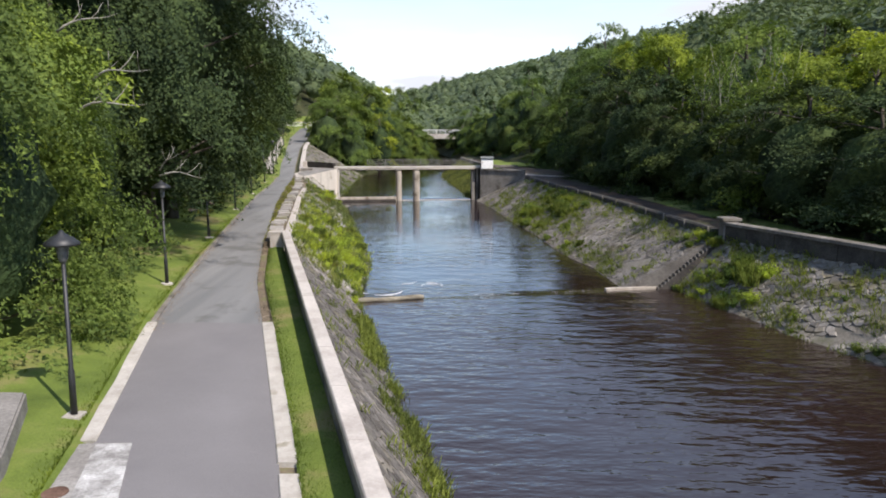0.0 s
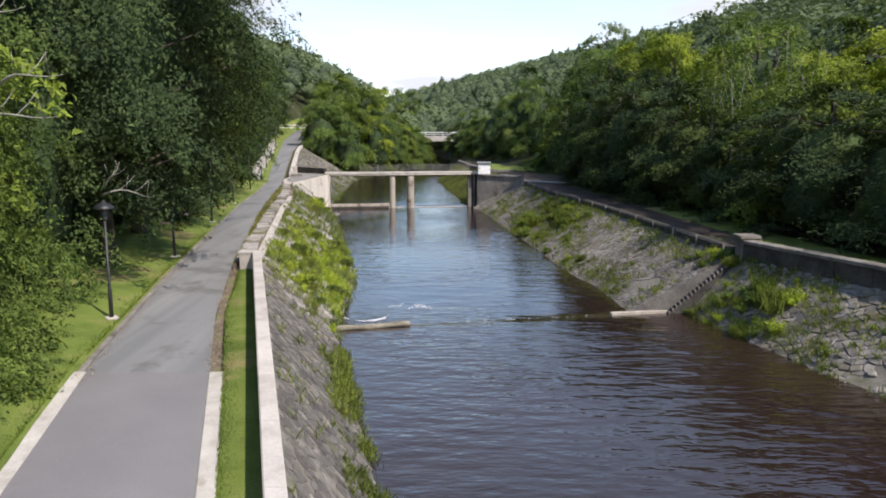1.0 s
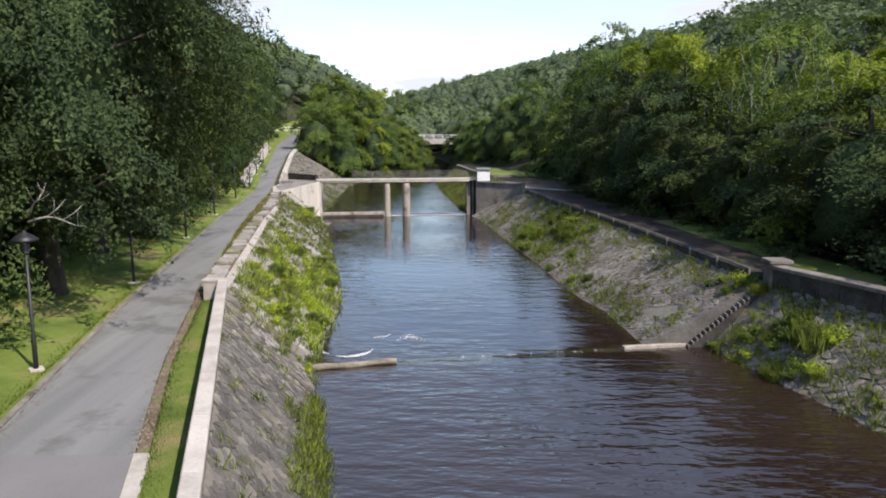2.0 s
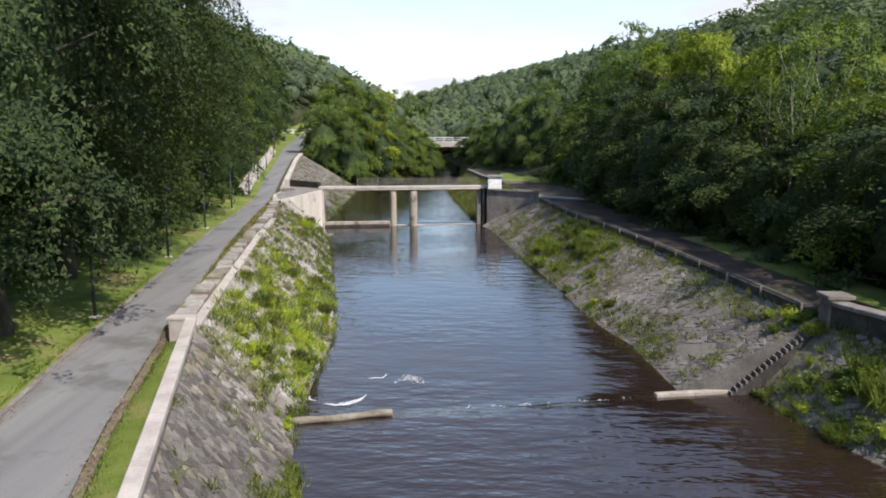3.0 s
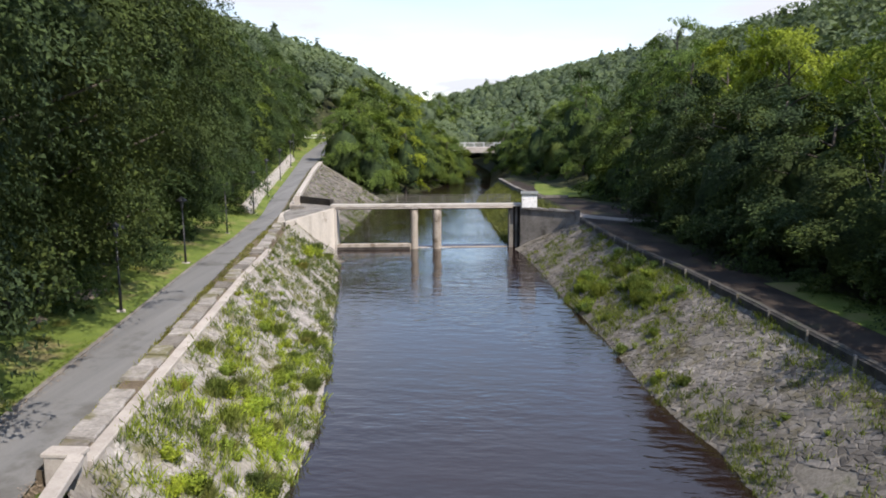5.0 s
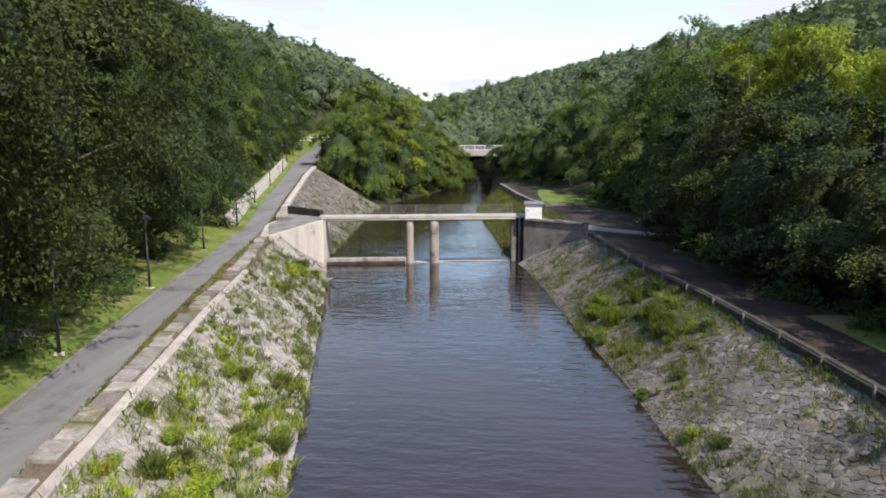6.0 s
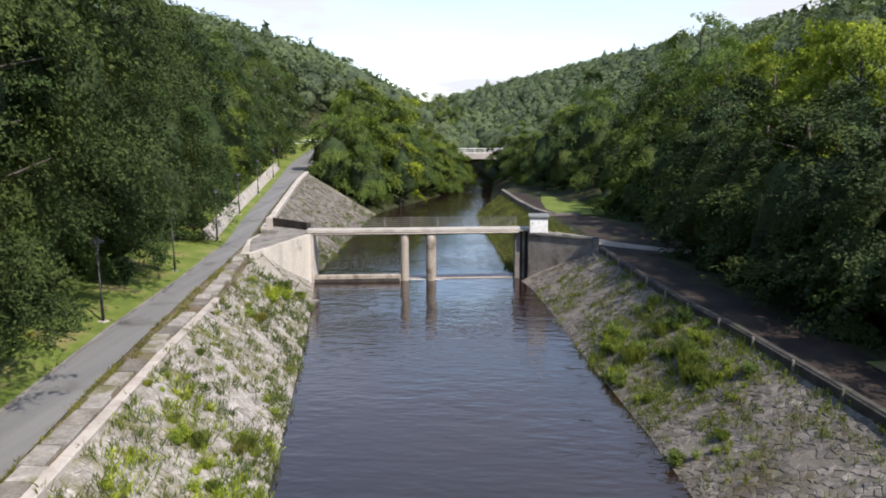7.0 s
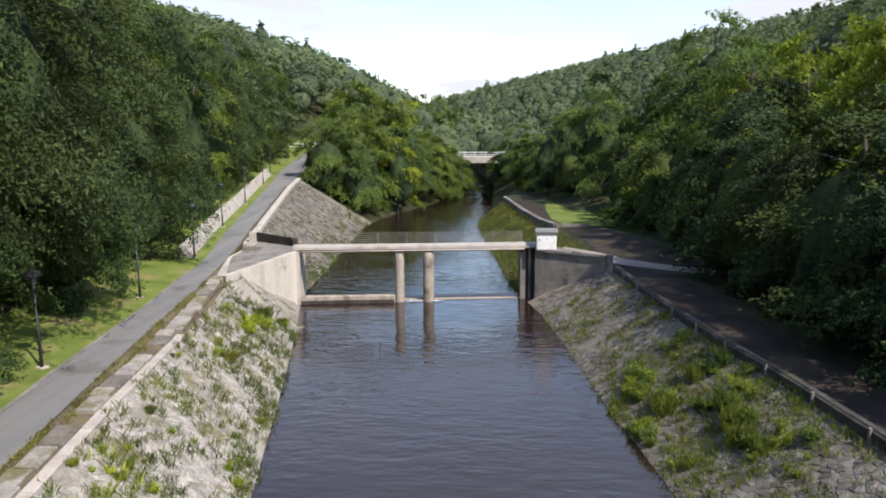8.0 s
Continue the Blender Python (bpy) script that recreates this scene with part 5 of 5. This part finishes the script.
# ---- small things by the lane ----
apron = thing("concrete_apron", pose(0, 0, 0), "worn concrete apron joining the lane, with a rusty cover", "apron", "", "structure")
bm = bmesh.new()
z = road_z(11) + 0.055
ring = [(-6.5, 12.3), (-5.7, 12.35), (-5.0, 10.2), (-4.3, 7.6), (-6.5, 7.2), (-9.5, 8.4), (-8.0, 10.9)]
lo = [bm.verts.new((x, y, z - 0.2)) for x, y in ring]
hi = [bm.verts.new((x, y, z)) for x, y in ring]
for i in range(len(ring)):
    bm.faces.new((lo[i], lo[(i + 1) % 7], hi[(i + 1) % 7], hi[i]))
bm.faces.new(hi)
bmesh.ops.recalc_face_normals(bm, faces=bm.faces)
part("slab", bm, M_APRON, apron)
bm = bmesh.new()
ring = [(-6.25, 12.27), (-5.62, 12.32), (-4.95, 10.2), (-4.45, 8.2), (-5.15, 8.1), (-5.7, 10.2)]
lo = [bm.verts.new((x, y, z - 0.1)) for x, y in ring]
hi = [bm.verts.new((x, y, z + 0.006)) for x, y in ring]
for i in range(6):
    bm.faces.new((lo[i], lo[(i + 1) % 6], hi[(i + 1) % 6], hi[i]))
bm.faces.new(hi)
bmesh.ops.recalc_face_normals(bm, faces=bm.faces)
part("worn_patch", bm, M_WORN, apron, "patch with flaking white paint")
bm = bmesh.new()
tube(bm, [((-6.05, 10.5, z - 0.05), 0.2), ((-6.05, 10.5, z + 0.012), 0.2)], 18)
part("cover", bm, M_RUST, apron, "round rusty cover")
block = thing("stone_block", pose(0, 0, 0), "weathered grey concrete wall end beside the apron", "wall end", "", "structure")
bm = bmesh.new()
prism(bm, [(-8.1, 13.4, 2.72), (-7.05, 10.9, 2.66), (-6.6, 9.3, 2.62), (-8.2, 8.6, 2.7), (-10.5, 13.3, 2.78)], 1.8)
part("block", bm, M_APRON, block)


# ---- dead pale branches in the trees beside the lane ----
def dead_branch(at, turn, rise, length, seed):
    rng = np.random.default_rng(seed)
    br = thing("dead_branch", pose(*at, 0, -rise, turn), "bare pale dead branch sticking out of the leaves", "branch", "dead branches")
    bm = bmesh.new()
    main = [((length * f, 0.10 * length * math.sin(3 * f + seed), 0.06 * length * math.sin(5 * f)), 0.032 * (1.1 - f)) for f in np.linspace(0, 1, 8)]
    tube(bm, main, 6)
    for k in range(4):
        f = 0.35 + 0.17 * k
        b = Vector(main[int(f * 7)][0])
        d = Vector((0.5, (-1) ** k * 0.6, 0.4 + 0.3 * rng.random())).normalized() * length * 0.28
        tube(bm, [(b, 0.014), (b + d * 0.6, 0.009), (b + d + Vector((0.06, 0, 0.1)), 0.004)], 5)
    part("wood", bm, M_PALEBARK, br, smooth=True)


dead_branch((-10.2, 25.8, 6.1), -12, 3, 2.0, 1)
dead_branch((-10.2, 25.9, 6.3), -25, 30, 1.4, 2)
dead_branch((-9.1, 19.2, 9.0), -18, 10, 1.9, 3)
dead_branch((-9.2, 18.8, 8.2), -22, 8, 2.0, 4)
dead_branch((-9.8, 19.2, 10.2), -10, 20, 1.6, 5)


# ---- slender bare birches on the far bank ----
def birch(x, y, h, seed):
    rng = np.random.default_rng(seed)
    b = thing("birch_tree", pose(x, y, PATH_Z - 0.2, 0, 0, 50 * seed), "slender pale birch with a bare trunk and thin leaves", "tree", "birches on the far bank")
    bm = bmesh.new()
    tube(bm, [((0.25 * math.sin(z * 0.7 + seed), 0.2 * math.cos(z * 0.5), z), 0.085 * (1.05 - z / h)) for z in np.linspace(0, h, 10)], 7)
    for k in range(9):
        z = h * (0.4 + 0.06 * k)
        a = 2.4 * k
        p = Vector((0.25 * math.sin(z * 0.7 + seed), 0.2 * math.cos(z * 0.5), z))
        tube(bm, [(p, 0.025), (p + Vector((math.cos(a) * 0.6, math.sin(a) * 0.6, 0.9)), 0.014), (p + Vector((math.cos(a) * 0.9, math.sin(a) * 0.9, 1.9)), 0.005)], 5)
    part("trunk", bm, M_PALEBARK, b, smooth=True)
    n = 900
    f = rng.random(n)
    a = rng.uniform(0, 6.2832, n)
    r = 1.5 * np.sqrt(rng.random(n)) * (1.1 - f)
    pts = np.stack([r * np.cos(a), r * np.sin(a), h * (0.62 + 0.42 * f)], axis=1)
    v = leaves(pts, unit(np.stack([np.cos(a), np.sin(a), 0.5 + 0 * a], axis=1)), 0.16, rng)
    child("crown", mesh_quads("crown", v, np.arange(len(v)).reshape(-1, 4), M_LEAF_MID), b)


for k, (x, y, h) in enumerate([(17.6, 50.2, 11.5), (18.2, 48.6, 12.5), (19.4, 49.6, 12), (19.8, 44.6, 12.5), (20.6, 43.4, 11.5), (19.2, 46.0, 11)]):
    birch(x, y, h * 0.82, k + 1)


# ---- heaps of earth and litter behind the verge, and a snapped pale trunk ----
def litter_heap(x, y, wide, long, high, turn, seed):
    heap = thing("litter_heap", pose(x, y, road_z(y) + 0.02, 0, 0, turn), "low heap of pale earth and leaf litter on the verge", "earth heap", "heaps along the verge")
    bm = bmesh.new()
    bmesh.ops.create_icosphere(bm, subdivisions=4, radius=1.0)
    for v in bm.verts:
        p = v.co.copy()
        k = 1 + 0.35 * noise.noise((p.x * 1.3 + seed, p.y * 1.3, p.z * 1.3)) + 0.12 * noise.noise((p.x * 5 + seed, p.y * 5, p.z * 5))
        v.co = Vector((p.x * wide * k, p.y * long * k, max(-0.3, p.z * high * k)))
    part("earth", bm, M_LITTER, heap, smooth=True)


litter_heap(-15.5, 44.4, 0.7, 1.1, 0.38, 10, 1)
litter_heap(-16.0, 48.6, 0.75, 1.9, 0.42, 8, 5)
litter_heap(-16.9, 52.4, 0.8, 1.6, 0.36, 12, 9)

snag = thing("broken_trunk", pose(-17.6, 48.0, 2.2, 2, -2, 0), "snapped pale dead trunk standing at the wood's edge", "tree trunk")
bm = bmesh.new()
tube(bm, [((0.05 * math.sin(z * 2), 0.04 * math.cos(z * 1.7), z), 0.17 - 0.025 * z + 0.012 * math.sin(z * 7)) for z in np.linspace(-0.3, 3.2, 12)] + [((0.06, 0.0, 3.4), 0.04)], 10)
tube(bm, [((0.05, 0, 2.7), 0.06), ((0.3, -0.1, 2.95), 0.04), ((0.42, -0.12, 3.2), 0.02)], 6)
part("trunk", bm, M_PALEBARK, snag, smooth=True)
# ---- weeds and shrubs on the banks ----
def weed(name, seed, height, spread, stems, per_stem, leaf, material, label, slim=0.4):
    rng = np.random.default_rng(seed)
    w = thing(name, pose(0, 0, 0), label, "shrub", "weeds on the banks")
    pts, outs = [], []
    for k in range(stems):
        a, lean, ln = rng.uniform(0, 6.2832), spread * math.sqrt(rng.random()), height * rng.uniform(0.6, 1.05)
        d = np.array([math.cos(a) * lean, math.sin(a) * lean, 1.0])
        d = d / np.linalg.norm(d)
        f = rng.uniform(0.12, 1.0, per_stem)
        p = d * (ln * f)[:, None] + rng.standard_normal((per_stem, 3)) * leaf * 0.5
        p[:, 2] = np.abs(p[:, 2])
        pts.append(p)
        outs.append(np.tile(d * np.array([1, 1, 0.3]), (per_stem, 1)))
    v = leaves(np.concatenate(pts), unit(np.concatenate(outs)), leaf, rng, slim, 0.1, 0.3)
    child("foliage", mesh_quads("foliage", v, np.arange(len(v)).reshape(-1, 4), material), w)
    bm = bmesh.new()
    for k in range(8):
        a = 0.785 * k
        tube(bm, [((0, 0, -0.15), 0.012), ((math.cos(a) * spread * height * 0.35, math.sin(a) * spread * height * 0.35, height * 0.6), 0.006)], 4)
    part("stem", bm, M_REED, w)
    return w


def reed(name, seed, height, spread, blades, material, label):
    rng = np.random.default_rng(seed)
    w = thing(name, pose(0, 0, 0), label, "grass tuft", "weeds on the banks")
    v = blades_at(np.zeros((blades, 3)) + rng.standard_normal((blades, 3)) * np.array([spread * 0.22, spread * 0.22, 0]), height, spread, rng)
    child("foliage", mesh_quads("foliage", v, np.arange(len(v)).reshape(-1, 4), material), w)
    return w


def blades_at(at, height, spread, rng, width=0.035):
    n = len(at)
    a = rng.uniform(0, 6.2832, n)
    lean = np.stack([np.cos(a), np.sin(a), 0 * a], axis=1) * (spread * rng.random(n) * 0.6)[:, None]
    up = np.array([0, 0, 1.0]) * (height * rng.uniform(0.5, 1.1, n))[:, None]
    side = np.stack([-np.sin(a), np.cos(a), 0 * a], axis=1) * width
    v = np.stack([at - side * 0.6, at + side * 0.6, at + lean * 0.45 + up * 0.62 + side * 0.5, at + lean + up], axis=1)
    return v.reshape(-1, 3)


WEEDS = [
    weed("weed_clump", 11, 1.15, 0.9, 34, 22, 0.17, M_SHRUB, "leafy bright green weed clump among bank stones"),
    weed("weed_clump", 12, 1.0, 1.1, 34, 20, 0.15, M_LEAF_MID, "leafy dull green shrub among bank stones"),
    weed("weed_clump", 13, 1.3, 0.6, 26, 24, 0.14, M_LEAF_BRIGHT, "upright yellow-green weed among bank stones", 0.3),
    reed("reed_tuft", 14, 1.2, 1.1, 420, M_TUFT, "dark green spiky tuft of long grass"),
    reed("reed_tuft", 15, 0.8, 0.9, 320, M_REED, "dry pale grass tuft on the bank"),
]
WEED_USED = [False] * len(WEEDS)


def sow(kind, at, scale, turn):
    m = pose(*at, 0, 0, turn) @ Matrix.Diagonal((scale, scale, scale * 0.9, 1))
    if not WEED_USED[kind]:
        WEED_USED[kind] = True
        WEEDS[kind].matrix_basis = m
        return
    copy_thing(WEEDS[kind], pose(0, 0, 0)).matrix_basis = m


def on_bank(frame_of, y, f):
    a, d, ln, n = frame_of(y)
    return a + d * ln * f + n * 0.02


# (y along the river, how far down the bank, size)
LEFT_WEEDS = [(31.3, .97, .4), (33.7, .6, .5), (34.4, .44, .8), (36.2, .96, .7), (36.7, .79, .6), (37.2, .56, .6), (38.7, .12, .5), (38.9, .83, .6), (39.2, .55, .8), (40.8, .5, .8), (41.4, .3, .6), (43.3, .91, .4), (43.9, .22, .4), (44.0, .61, .7), (44.9, .84, .5)]
LEFT_WEEDS += [(45.2, .94, .6), (46.4, .74, .5), (47.9, .41, .7), (49.7, .78, .6), (49.9, .14, .35), (50.3, .28, .5), (50.6, .47, .5), (51.6, .34, .35), (53.4, .95, .5), (53.9, .38, .45), (58.3, .94, .25), (59.0, .08, .25), (61.8, .44, .8), (66.5, .5, 1.0), (68.1, .34, .6), (68.6, .63, 1.1), (71.2, .84, .6)]
RIGHT_WEEDS = [(23.4, .88, .8), (26.6, .92, .5), (26.8, .45, .5), (30.2, .89, .8), (30.7, .56, 1.2), (32.4, .89, .6), (33.1, .6, .9), (31.9, .4, .9), (34.1, .95, .5), (35.2, .1, .8), (35.5, .24, .35), (36.6, .16, .5), (36.9, .75, .3), (38.9, .47, .35), (40.4, .62, .4), (45.1, .79, .5), (46.3, .92, .5), (50.6, .65, .5)]
RIGHT_WEEDS += [(50.8, .95, .6), (52.9, .31, .5), (53.9, .32, .8), (54.8, .48, .9), (55.5, .9, .5), (55.6, .41, .9), (57.0, .4, .9), (57.2, .29, .8), (57.9, .93, .8), (58.4, .85, .7), (58.6, .08, .7), (59.3, .62, 1.1), (60.1, .25, .9), (60.9, .73, .9), (62.4, .65, 1.1), (63.0, .24, .8)]
rng = np.random.default_rng(3)
for k, (y, f, s) in enumerate(LEFT_WEEDS):
    for j in range(6 if s > 0.65 and y < 50 else 4 if y < 50 else 3 if s > 0.65 else 2):
        kind = [0, 2, 0, 0, 3, 0, 4][(k + j) % 7]
        sow(kind, on_bank(left_frame, y + (rng.uniform(-1, 1) * 1.3 * s if j else 0), min(max(f + 0.2 * rng.uniform(-1, 1) * (j > 0), 0.04), 0.9)), s * rng.uniform(0.55, 0.85), rng.uniform(0, 360))
for x, y, s in ((-14.4, 44.2, .5), (-14.9, 46.6, .45), (-15.2, 49.0, .5), (-15.8, 51.2, .5), (-16.6, 54.2, .45), (-14.0, 42.4, .4), (-15.0, 43.4, .5), (-16.0, 46.6, .55)):
    sow(4, (x, y, road_z(y) + 0.08), s, rng.uniform(0, 360))
for k, (y, f, s) in enumerate(RIGHT_WEEDS):
    for j in range(5 if s > 0.75 else 3 if y > 50 else 2):
        kind = [1, 1, 2, 1, 3, 0][(k + j) % 6] if y < 50 else [1, 2, 1, 3, 1, 1, 2][(k + j) % 7]
        sow(kind, on_bank(right_frame, y + (rng.uniform(-1.1, 1.1) * s if j else 0), min(max(f + 0.14 * rng.uniform(-1, 1) * (j > 0), 0.04), 0.96)), s * rng.uniform(0.5, 0.85), rng.uniform(0, 360))


def bank_grass(name, frame_of, y0, y1, count, dense, seed, label, height=0.28, material=M_TUFT):
    """Short rough grass in patches between the stones."""
    rng = np.random.default_rng(seed)
    at = []
    while len(at) < count:
        y, f = rng.uniform(y0, y1), rng.random()
        if rng.random() < dense(y, f):
            p = on_bank(frame_of, y, min(f, 0.99))
            for k in range(9):
                at.append(p + rng.standard_normal(3) * np.array([0.09, 0.09, 0.01]))
    v = blades_at(np.array(at), height, height * 1.3, rng, 0.02)
    return tagged(new(name, mesh_quads(name, v, np.arange(len(v)).reshape(-1, 4), material)), label, "grass", kind="stuff")


def patchy(y, f, s=0.45, o=0.0):
    return max(0.0, min(1.0, 0.5 + 1.7 * noise.noise((y * s, f * 3.0, 4.2 + o))))


bank_grass("bank_grass_left", left_frame, 33.2, 71.5, 11000, lambda y, f: patchy(y, f) * (0.35 + 0.65 * f), 1, "rough green and straw grass between bank stones")
bank_grass("dry_grass_left", left_frame, 31.5, 71.5, 6000, lambda y, f: patchy(y, f, 0.6, 7) * 0.9, 21, "straw-coloured and pale green grass on the bank", 0.32, M_REED)
bank_grass("bank_weeds_left", left_frame, 33.5, 51, 3200, lambda y, f: max(0.0, patchy(y, f, 0.9, 30) - 0.4) * (1.2 - abs(f - 0.62)), 41, "upright bright green weeds between bank stones", 0.42, M_SHRUB)
bank_grass("bank_grass_parapet", left_frame, 6, 33, 9000, lambda y, f: patchy(y, f, 0.7, 3) * max(0.02, (f - 0.55) * 2), 2, "grass and moss along the foot of the bank")
bank_grass("bank_grass_right", right_frame, 35.4, 76.5, 16000, lambda y, f: patchy(y, f, 0.5, 6) * (0.25 + 0.5 * abs(f - 0.35)) + (0.3 if 53 < y < 64 else 0), 4, "rough grass and moss between bank stones")
bank_grass("bank_grass_downstream", right_frame, 16, 34.2, 9000, lambda y, f: patchy(y, f, 0.5, 9) * 0.8, 5, "rough grass between bank stones below the weir")
upper_right = lambda y: bank_frame(lambda yy: bank_top_right(yy) - 0.2, lambda yy: PATH_Z - 0.4, lambda yy: water_right(yy) - 0.3, lambda yy: -0.1, y)
bank_grass("bank_grass_upstream", upper_right, 82.5, 124, 20000, lambda y, f: 0.9, 6, "tall rough grass covering the upstream bank", 0.5, M_REED)
bank_grass("revetment_grass", upper_frame, 82, 121, 6000, lambda y, f: patchy(y, f, 0.3, 12) * max(0.05, f - 0.5), 8, "thin grass along the foot of the revetment", 0.3)
bank_grass("ledge_grass", lambda y: bank_frame(lambda yy: verge_right(yy) + 0.15, lambda yy: road_z(yy) + 0.06, lambda yy: ledge(yy) - 1.0, lambda yy: ledge_z(yy) - 0.16, y), 33.5, 71.5, 9000, lambda y, f: patchy(y, f, 0.8, 15), 9, "weeds and thin grass beside the ledge slabs", 0.12, M_REED)

# ---- grass blades on the verges close to the lane ----
def verge_blades(name, spots, height, seed, label):
    rng = np.random.default_rng(seed)
    v = blades_at(np.array(spots), height, height * 0.9, rng, 0.012)
    return tagged(new(name, mesh_quads(name, v, np.arange(len(v)).reshape(-1, 4), M_BLADE)), label, "grass", kind="stuff")


rng = np.random.default_rng(44)
spots = []
for k in range(15000):
    y = 9 + 34 * rng.random() ** 1.5
    near = rng.random() ** 2.2
    spots.append((verge_left(y) - 0.22 - 4.2 * near - (0.12 if y < 21.5 else 0), y, road_z(y) + 0.07 + 0.01 * near))
verge_blades("verge_grass", spots, 0.085, 45, "short uneven grass along the edge of the verge")
spots = []
for k in range(9000):
    y = 7 + 25.4 * rng.random() ** 1.2
    f = rng.random() ** (1.8 if k % 2 else 0.8)
    a, b = verge_right(y) + 0.31, coping_right(y) - 0.30
    spots.append((a + (b - a) * f, y, road_z(y) + 0.07))
verge_blades("strip_grass", spots, 0.08, 46, "short uneven grass beside the parapet")

# ---- leaf litter and soil along the edges of the old asphalt ----
def litter_line(name, x_fn, y0, y1, wide, count, seed, label):
    rng = np.random.default_rng(seed)
    y = rng.uniform(y0, y1, count)
    x = np.array([x_fn(q) for q in y]) + rng.standard_normal(count) * wide
    z = np.array([road_z(q) for q in y]) + 0.035 + 0.02 * rng.random(count)
    v = small_leaves(np.stack([x, y, z], axis=1), np.tile(np.array([0, 0, 1.0]), (count, 1)), 0.045, rng, 0.9, 1.2, 0.15)
    return tagged(new(name, mesh_leaves(name, v, M_LITTER)), label, "leaf litter", kind="stuff")


litter_line("leaf_litter", lambda y: verge_left(y) - 0.02, 19.5, 44, 0.16, 2600, 61, "brown leaf litter along the edge of the lane")
litter_line("leaf_litter", lambda y: verge_right(y) + 0.1, 20.3, 33, 0.14, 1100, 62, "brown soil and litter between lane and grass")
litter_line("leaf_litter", lambda y: verge_left(y) - 1.9, 24, 58, 0.55, 2600, 63, "brown fallen leaves strewn over the verge")
litter_line("leaf_litter", lambda y: verge_left(y) - 1.7, 44, 77, 0.6, 5200, 64, "dry fallen leaves over the verge under the trees")

# ---- foam below the weir and at the sluice ----
def foam(name, curve, z, wide, count, seed, label, fleck=1.0):
    """Flecks of foam drawn out along a curve of (x, y) points, thinning towards its ends."""
    rng = np.random.default_rng(seed)
    pts = np.array(curve)
    bm = bmesh.new()
    for k in range(count):
        f = rng.beta(1.6, 1.6) * (len(pts) - 1)
        i = min(int(f), len(pts) - 2)
        d = pts[i + 1] - pts[i]
        c = pts[i] + d * (f - i)
        turn = math.atan2(d[1], d[0]) + 0.35 * rng.standard_normal()
        thick = math.sin(math.pi * min(0.96, max(0.04, f / (len(pts) - 1))))
        c = c + np.array([-math.sin(turn), math.cos(turn)]) * wide * thick * rng.standard_normal() * 0.5
        r = fleck * (0.006 + 0.020 * rng.random() ** 2 * thick)
        st = 2.5 + 5 * rng.random()
        ring = []
        for a in np.linspace(0, 6.2832, 8)[:-1]:
            u, v = r * st * math.cos(a) * rng.uniform(0.5, 1.2), r * math.sin(a) * rng.uniform(0.5, 1.2)
            ring.append(bm.verts.new((c[0] + u * math.cos(turn) - v * math.sin(turn), c[1] + u * math.sin(turn) + v * math.cos(turn), z + 0.004)))
        top = bm.verts.new((c[0], c[1], z + 0.012))
        for i in range(7):
            bm.faces.new((ring[i], ring[(i + 1) % 7], top))
    return tagged(part(name, bm, M_FOAM, None), label, "foam", kind="stuff")


foam("foam", [(-3.25, 33.75), (-2.9, 33.62), (-2.5, 33.75), (-2.15, 34.1), (-1.95, 34.6)], -0.06, 0.10, 150, 1, "white foam crescent just below the weir beam", 1.9)
foam("foam", [(-3.9, 34.5), (-3.85, 34.1), (-3.5, 34.0)], -0.06, 0.06, 40, 6, "thin white foam curl against the bank")
foam("foam", [(-1.2, 35.7), (-0.8, 36.2), (-0.5, 36.5), (-0.2, 36.0), (0.0, 35.7)], -0.06, 0.40, 120, 2, "thin white foam drifting below the weir")
foam("foam", [(-2.2, 36.2), (-1.9, 36.3), (-1.55, 36.35), (-1.4, 36.9)], -0.06, 0.06, 50, 4, "thin white foam drifting below the weir")
foam("foam", [(-4.5, 79.75), (-3.9, 79.85), (-3.2, 79.9)], 0.0, 0.2, 90, 3, "white foam between the sluice piers", 1.4)
foam("foam", [(-2.65, 79.9), (-2.3, 79.95), (-1.9, 80.05)], 0.0, 0.12, 60, 5, "white foam beside the sluice pier", 1.6)
for k, x in enumerate([1.6, 2.5, 3.4, 4.1, 5.3, 6.0, 6.9]):
    y = 32.75 + (x + 0.9) * 0.17
    foam("foam", [(x - 0.22, y - 0.03), (x, y + 0.05), (x + 0.22, y - 0.02)], 0.05, 0.16, 7 + 3 * (k % 3), 10 + k, "small white ripple on the weir edge", 0.75)

# ---- stones of the banks, last ----
def thin(y, f):
    return noise.noise((y * 0.5, f * 3.5, 8.1)) > 0.36


lay_stones(bank_right, hex_stones(right_frame, 34.98, 80.0, 0.29, 31, 0.055, 0.028, thin, 0.08), M_STONE, (43.5, 47.5))
lay_stones(bank_right_low, hex_stones(right_frame, 14, 34.2, 0.36, 32, 0.08, 0.055, thin), M_STONE, (26.0, 31.0))
lay_stones(bank_left, hex_stones(left_frame, 33.3, 78.2, 0.31, 33, 0.05, 0.025, thin, 0.06), M_LEFTSTONE, (38.0, 42.0))
low_stones = hex_stones(left_frame, 2, 32.6, 0.30, 34, 0.06, 0.022, None, 0.06)
pale_at = lambda y: min(0.6, max(0.03, (y - 26.5) / 9.0))
rng = np.random.default_rng(8)
pick = [rng.random() < pale_at(s[3]) for s in low_stones]
lay_stones(bank_left_low, [s for s, p in zip(low_stones, pick) if not p], M_DARKSTONE, (12.0, 21.0))
lay_stones(bank_left_low, [s for s, p in zip(low_stones, pick) if p], M_STONE, (500, 501))
lay_stones(bank_upper, hex_stones(upper_frame, 82.0, 121.0, 0.8, 35, 0.05, 0.03), M_STONE, (500, 501))
